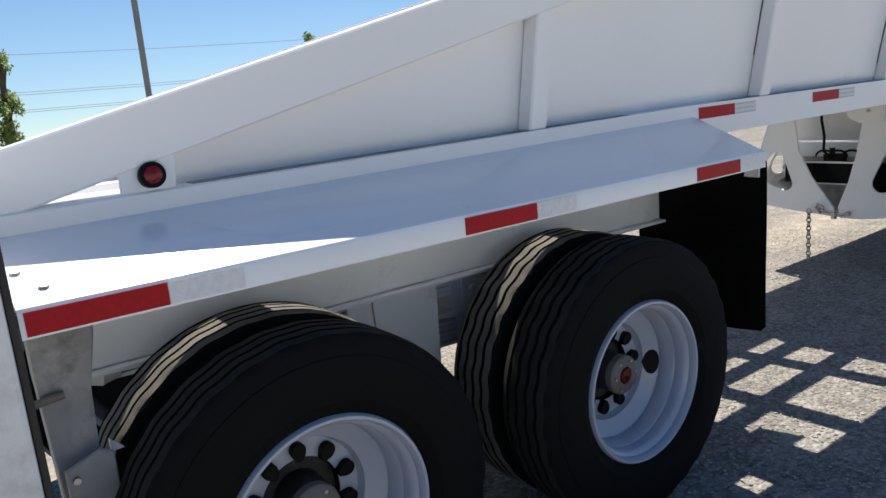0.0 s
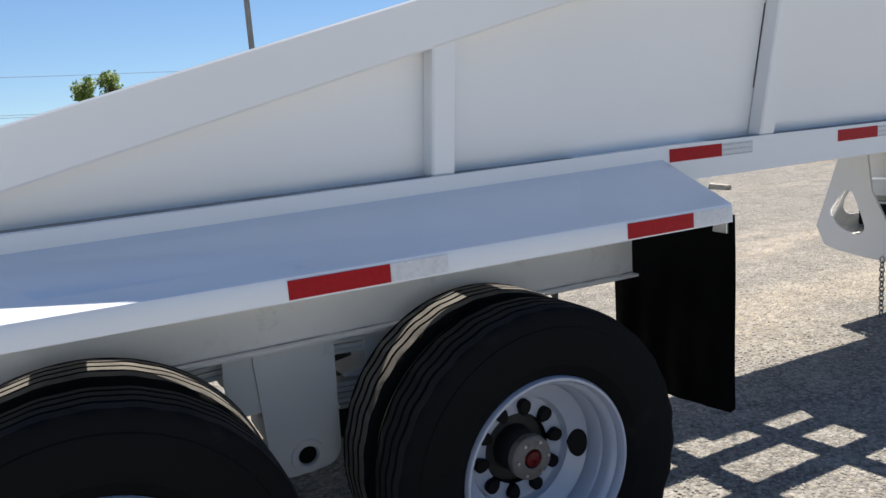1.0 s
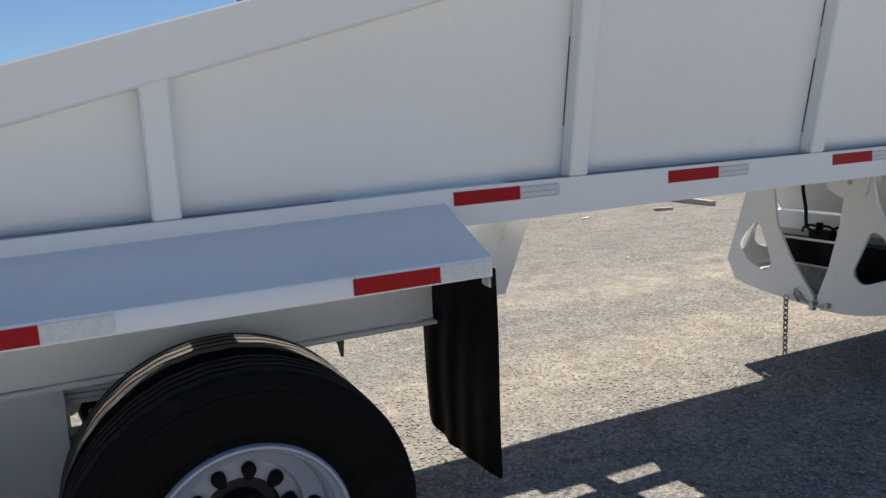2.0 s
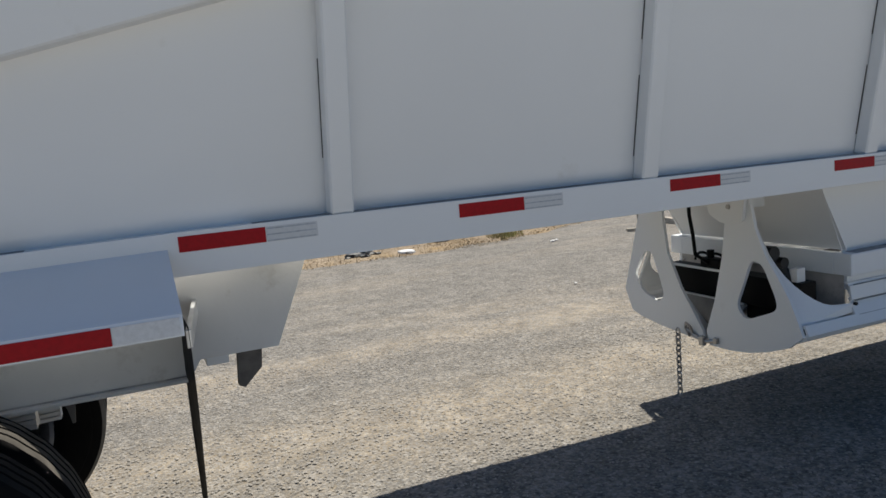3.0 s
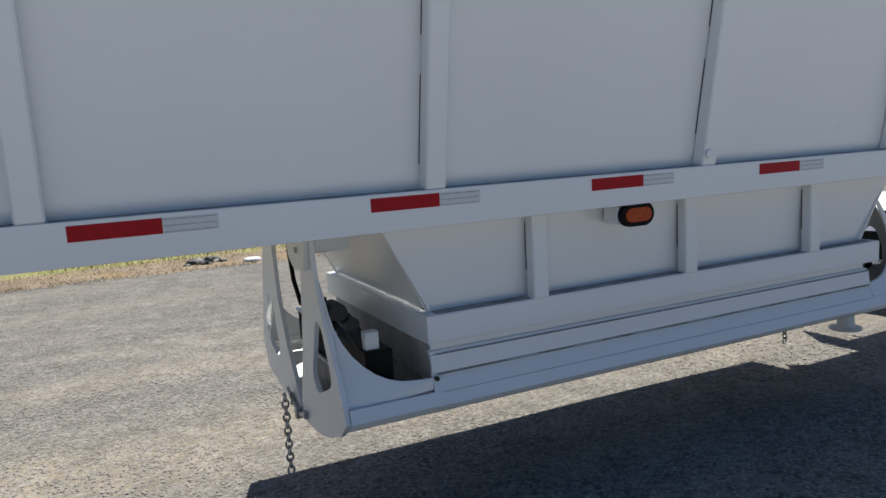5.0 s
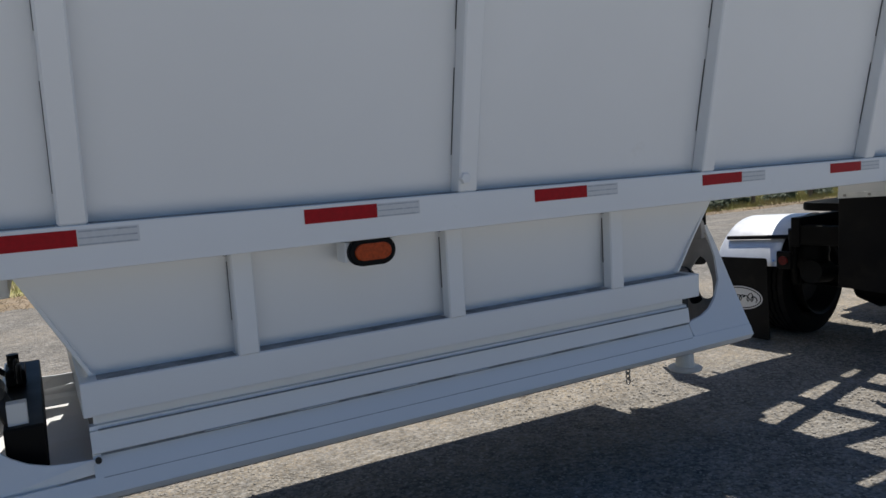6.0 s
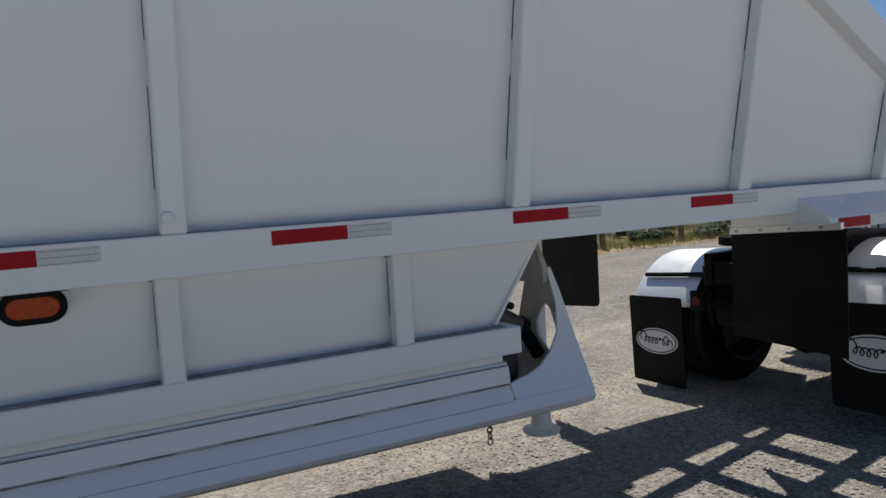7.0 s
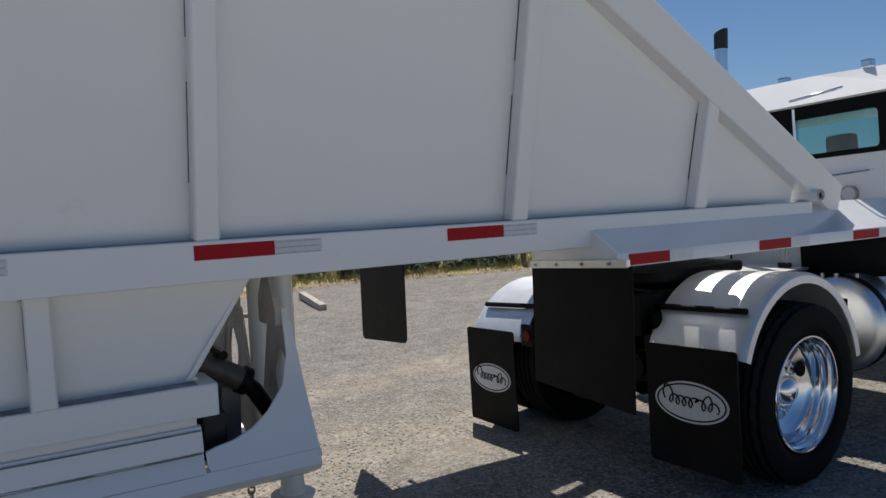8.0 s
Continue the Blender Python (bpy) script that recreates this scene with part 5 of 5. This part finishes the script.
# unseen pale slab on the yard's other side, added to bounce sunlight onto the trailer
BOUNCE_SLAB = material("pale_bounce_slab", (0.385, 0.375, 0.355), 0.9, spec=0.2, vary=0.1, scale=0.8, bump=0.2, bump_scale=40, dirt=(0.33, 0.32, 0.30), dirt_at=0.52, dirt_scale=0.6)
tagged(new("pavement", mesh_of("pavement", boxed(-40, 60, -40.0, 0.2, -0.1, 0.10, 0.01), BOUNCE_SLAB)), "unseen pale slab added to bounce sunlight onto the trailer side", "pavement", kind="structure")

# timber, rubble and paper lying on the gravel
def board(x, y, length, a, w, h, mat):
    ob = new("board", mesh_of("board", boxed(-length / 2, length / 2, -w / 2, w / 2, 0, h, 0.006), mat))
    ob.matrix_basis = pose(x, y, ground_z(y), 0, 0, a)
    tagged(ob, "short pale weathered board lying on the gravel", "timber")


PALEWOOD = material("pale_board", (0.42, 0.37, 0.30), 0.85, vary=0.25, scale=8, bump=0.3, bump_scale=30)
board(12.83, 11.75, 1.9, 80, 0.12, 0.11, PALEWOOD)
board(11.62, 11.05, 0.36, -20, 0.10, 0.05, PALEWOOD)


def lump(name, x, y, r, mat, label, cat, seed, flat=0.5):
    bm = bmesh.new()
    bmesh.ops.create_icosphere(bm, subdivisions=2, radius=r)
    for v in bm.verts:
        v.co += v.co.normalized() * r * 0.5 * noise.noise(v.co * (2.2 / r) + Vector((seed, 0, 0)))
        v.co.z = max(0, v.co.z * flat + r * flat * 0.4)
    ob = new(name, mesh_of(name, bm, mat))
    ob.matrix_basis = pose(x, y, ground_z(y))
    tagged(ob, label, cat)


for i, (x, y, r) in enumerate(((9.85, 11.2, 0.05), (10.0, 11.3, 0.035), (7.71, 7.29, 0.022))):
    lump("paper_scrap", x, y, r, PAPER, "small scrap of white paper on the gravel", "litter", 11 + i, 0.4)
lump("crumpled_paper", 7.42, 12.32, 0.16, PAPER, "crumpled white paper litter on the ground", "litter", 3, 0.35)
for i, (x, y, r) in enumerate(((6.55, 12.75, 0.17), (6.82, 12.85, 0.15), (6.68, 12.55, 0.10), (6.98, 12.7, 0.08), (6.38, 12.6, 0.07), (8.55, 13.35, 0.15))):
    lump("dark_rubble", x, y, r, DARK, "dark lump of rubble at the grass edge", "rubble", i * 7)


# street pole, cables and trees beyond the trailer
def street_pole(x, y, h, lean):
    ob = new("street_pole", mesh_of("street_pole", tube([(x, y, -0.4), (x + lean * 0.5, y, h / 2), (x + lean, y, h)], 0.075, 12), POLE, True))
    tagged(ob, "tall plain grey metal pole", "pole")


street_pole(5.52, 20.0, 9.0, 0.04)
for k, (z0, slope) in enumerate(((8.4, 0.0050), (4.95, 0.0052), (4.7, 0.0055), (3.3, 0.0055), (3.1, 0.0055))):
    pts = [(-61 + i * 146 / 12, 80, z0 + slope * i * 12 + 0.0005 * (i * 12 - 70) ** 2) for i in range(13)]
    tagged(new("power_line", mesh_of("power_line", tube(pts, 0.022, 5), WIRE)), "thin distant overhead power line", "cable", "power lines")
for x in (-61, 85):
    tagged(new("power_pole", mesh_of("power_pole", tube([(x, 80, -0.2), (x, 80, 12.6)], 0.14, 10), WOOD, True)), "weathered wooden power pole", "pole", "power poles")


def tree(x, y, h, r, seed):
    ob = thing("tree", "slender green young tree behind the yard", "tree", "trees", pose(x, y, ground_z(y)))
    rnd = random.Random(seed)
    part("trunk", tube([(0, 0, -0.05), (0.04, 0.02, h * 0.4), (0.0, 0.05, h * 0.75), (0.03, 0, h * 0.95)], 0.05, 8), BARK, ob)
    lists = ([], [])
    for i in range(52):
        t = rnd.uniform(0.22, 1.0)
        rad = r * (1.05 - t * 0.75)
        a = rnd.uniform(0, 2 * math.pi)
        c = (rad * rnd.uniform(0.2, 1) * math.cos(a), rad * rnd.uniform(0.2, 1) * math.sin(a), h * t)
        part("limb", tube([(0, 0, h * t * 0.82), c], 0.012, 5), BARK, ob) if i < 12 else None
        leafy(lists, c, r * 0.28, 90, 0.085 * r, rnd.random(), 1.3)
    me = bpy.data.meshes.new("crown")
    me.from_pydata([tuple(v) for v in lists[0]], [], lists[1])
    me.materials.append(LEAF)
    new("crown", me).parent = ob


tree(1.68, 14.5, 3.10, 0.40, 50)
tree(1.25, 14.6, 3.0, 0.44, 52)
tree(10.45, 20.5, 4.1, 0.5, 51)


# gravel stones on the ground
def gravel(x0, x1, y0, y1, count, seed):
    rnd = np.random.RandomState(seed)
    base = np.array([(1, 0, -0.16), (0, 1, -0.16), (-1, 0, -0.16), (0, -1, -0.16), (0.2, 0.15, 0.24), (0, 0, -0.5)], float)
    tri = np.array([(0, 1, 4), (1, 2, 4), (2, 3, 4), (3, 0, 4)])
    x, y = rnd.uniform(x0, x1, count), rnd.uniform(y0, y1, count)
    s = 0.003 + 0.010 * rnd.rand(count) ** 3
    a = rnd.uniform(0, math.pi, count)
    v = base[None] * (0.7 + 0.6 * rnd.rand(count, 6, 1)) * s[:, None, None]
    c, w = np.cos(a)[:, None], np.sin(a)[:, None]
    vx, vy = v[:, :, 0] * c - v[:, :, 1] * w + x[:, None], v[:, :, 0] * w + v[:, :, 1] * c + y[:, None]
    verts = np.stack((vx, vy, v[:, :, 2] + 0.035 - 0.018 * (vy - 3.0)), 2).reshape(-1, 3)
    faces = (tri[None] + 6 * np.arange(count)[:, None, None]).reshape(-1, 3)
    me = bpy.data.meshes.new("gravel")
    me.from_pydata(verts.tolist(), [], faces.tolist())
    me.materials.append(STONE)
    tagged(new("gravel", me), "loose grey gravel stones on the yard", "gravel", kind="stuff")


gravel(2.2, 13, 1.4, 6.0, 70000, 1)
gravel(3.0, 16, 6.0, 12.0, 30000, 2)
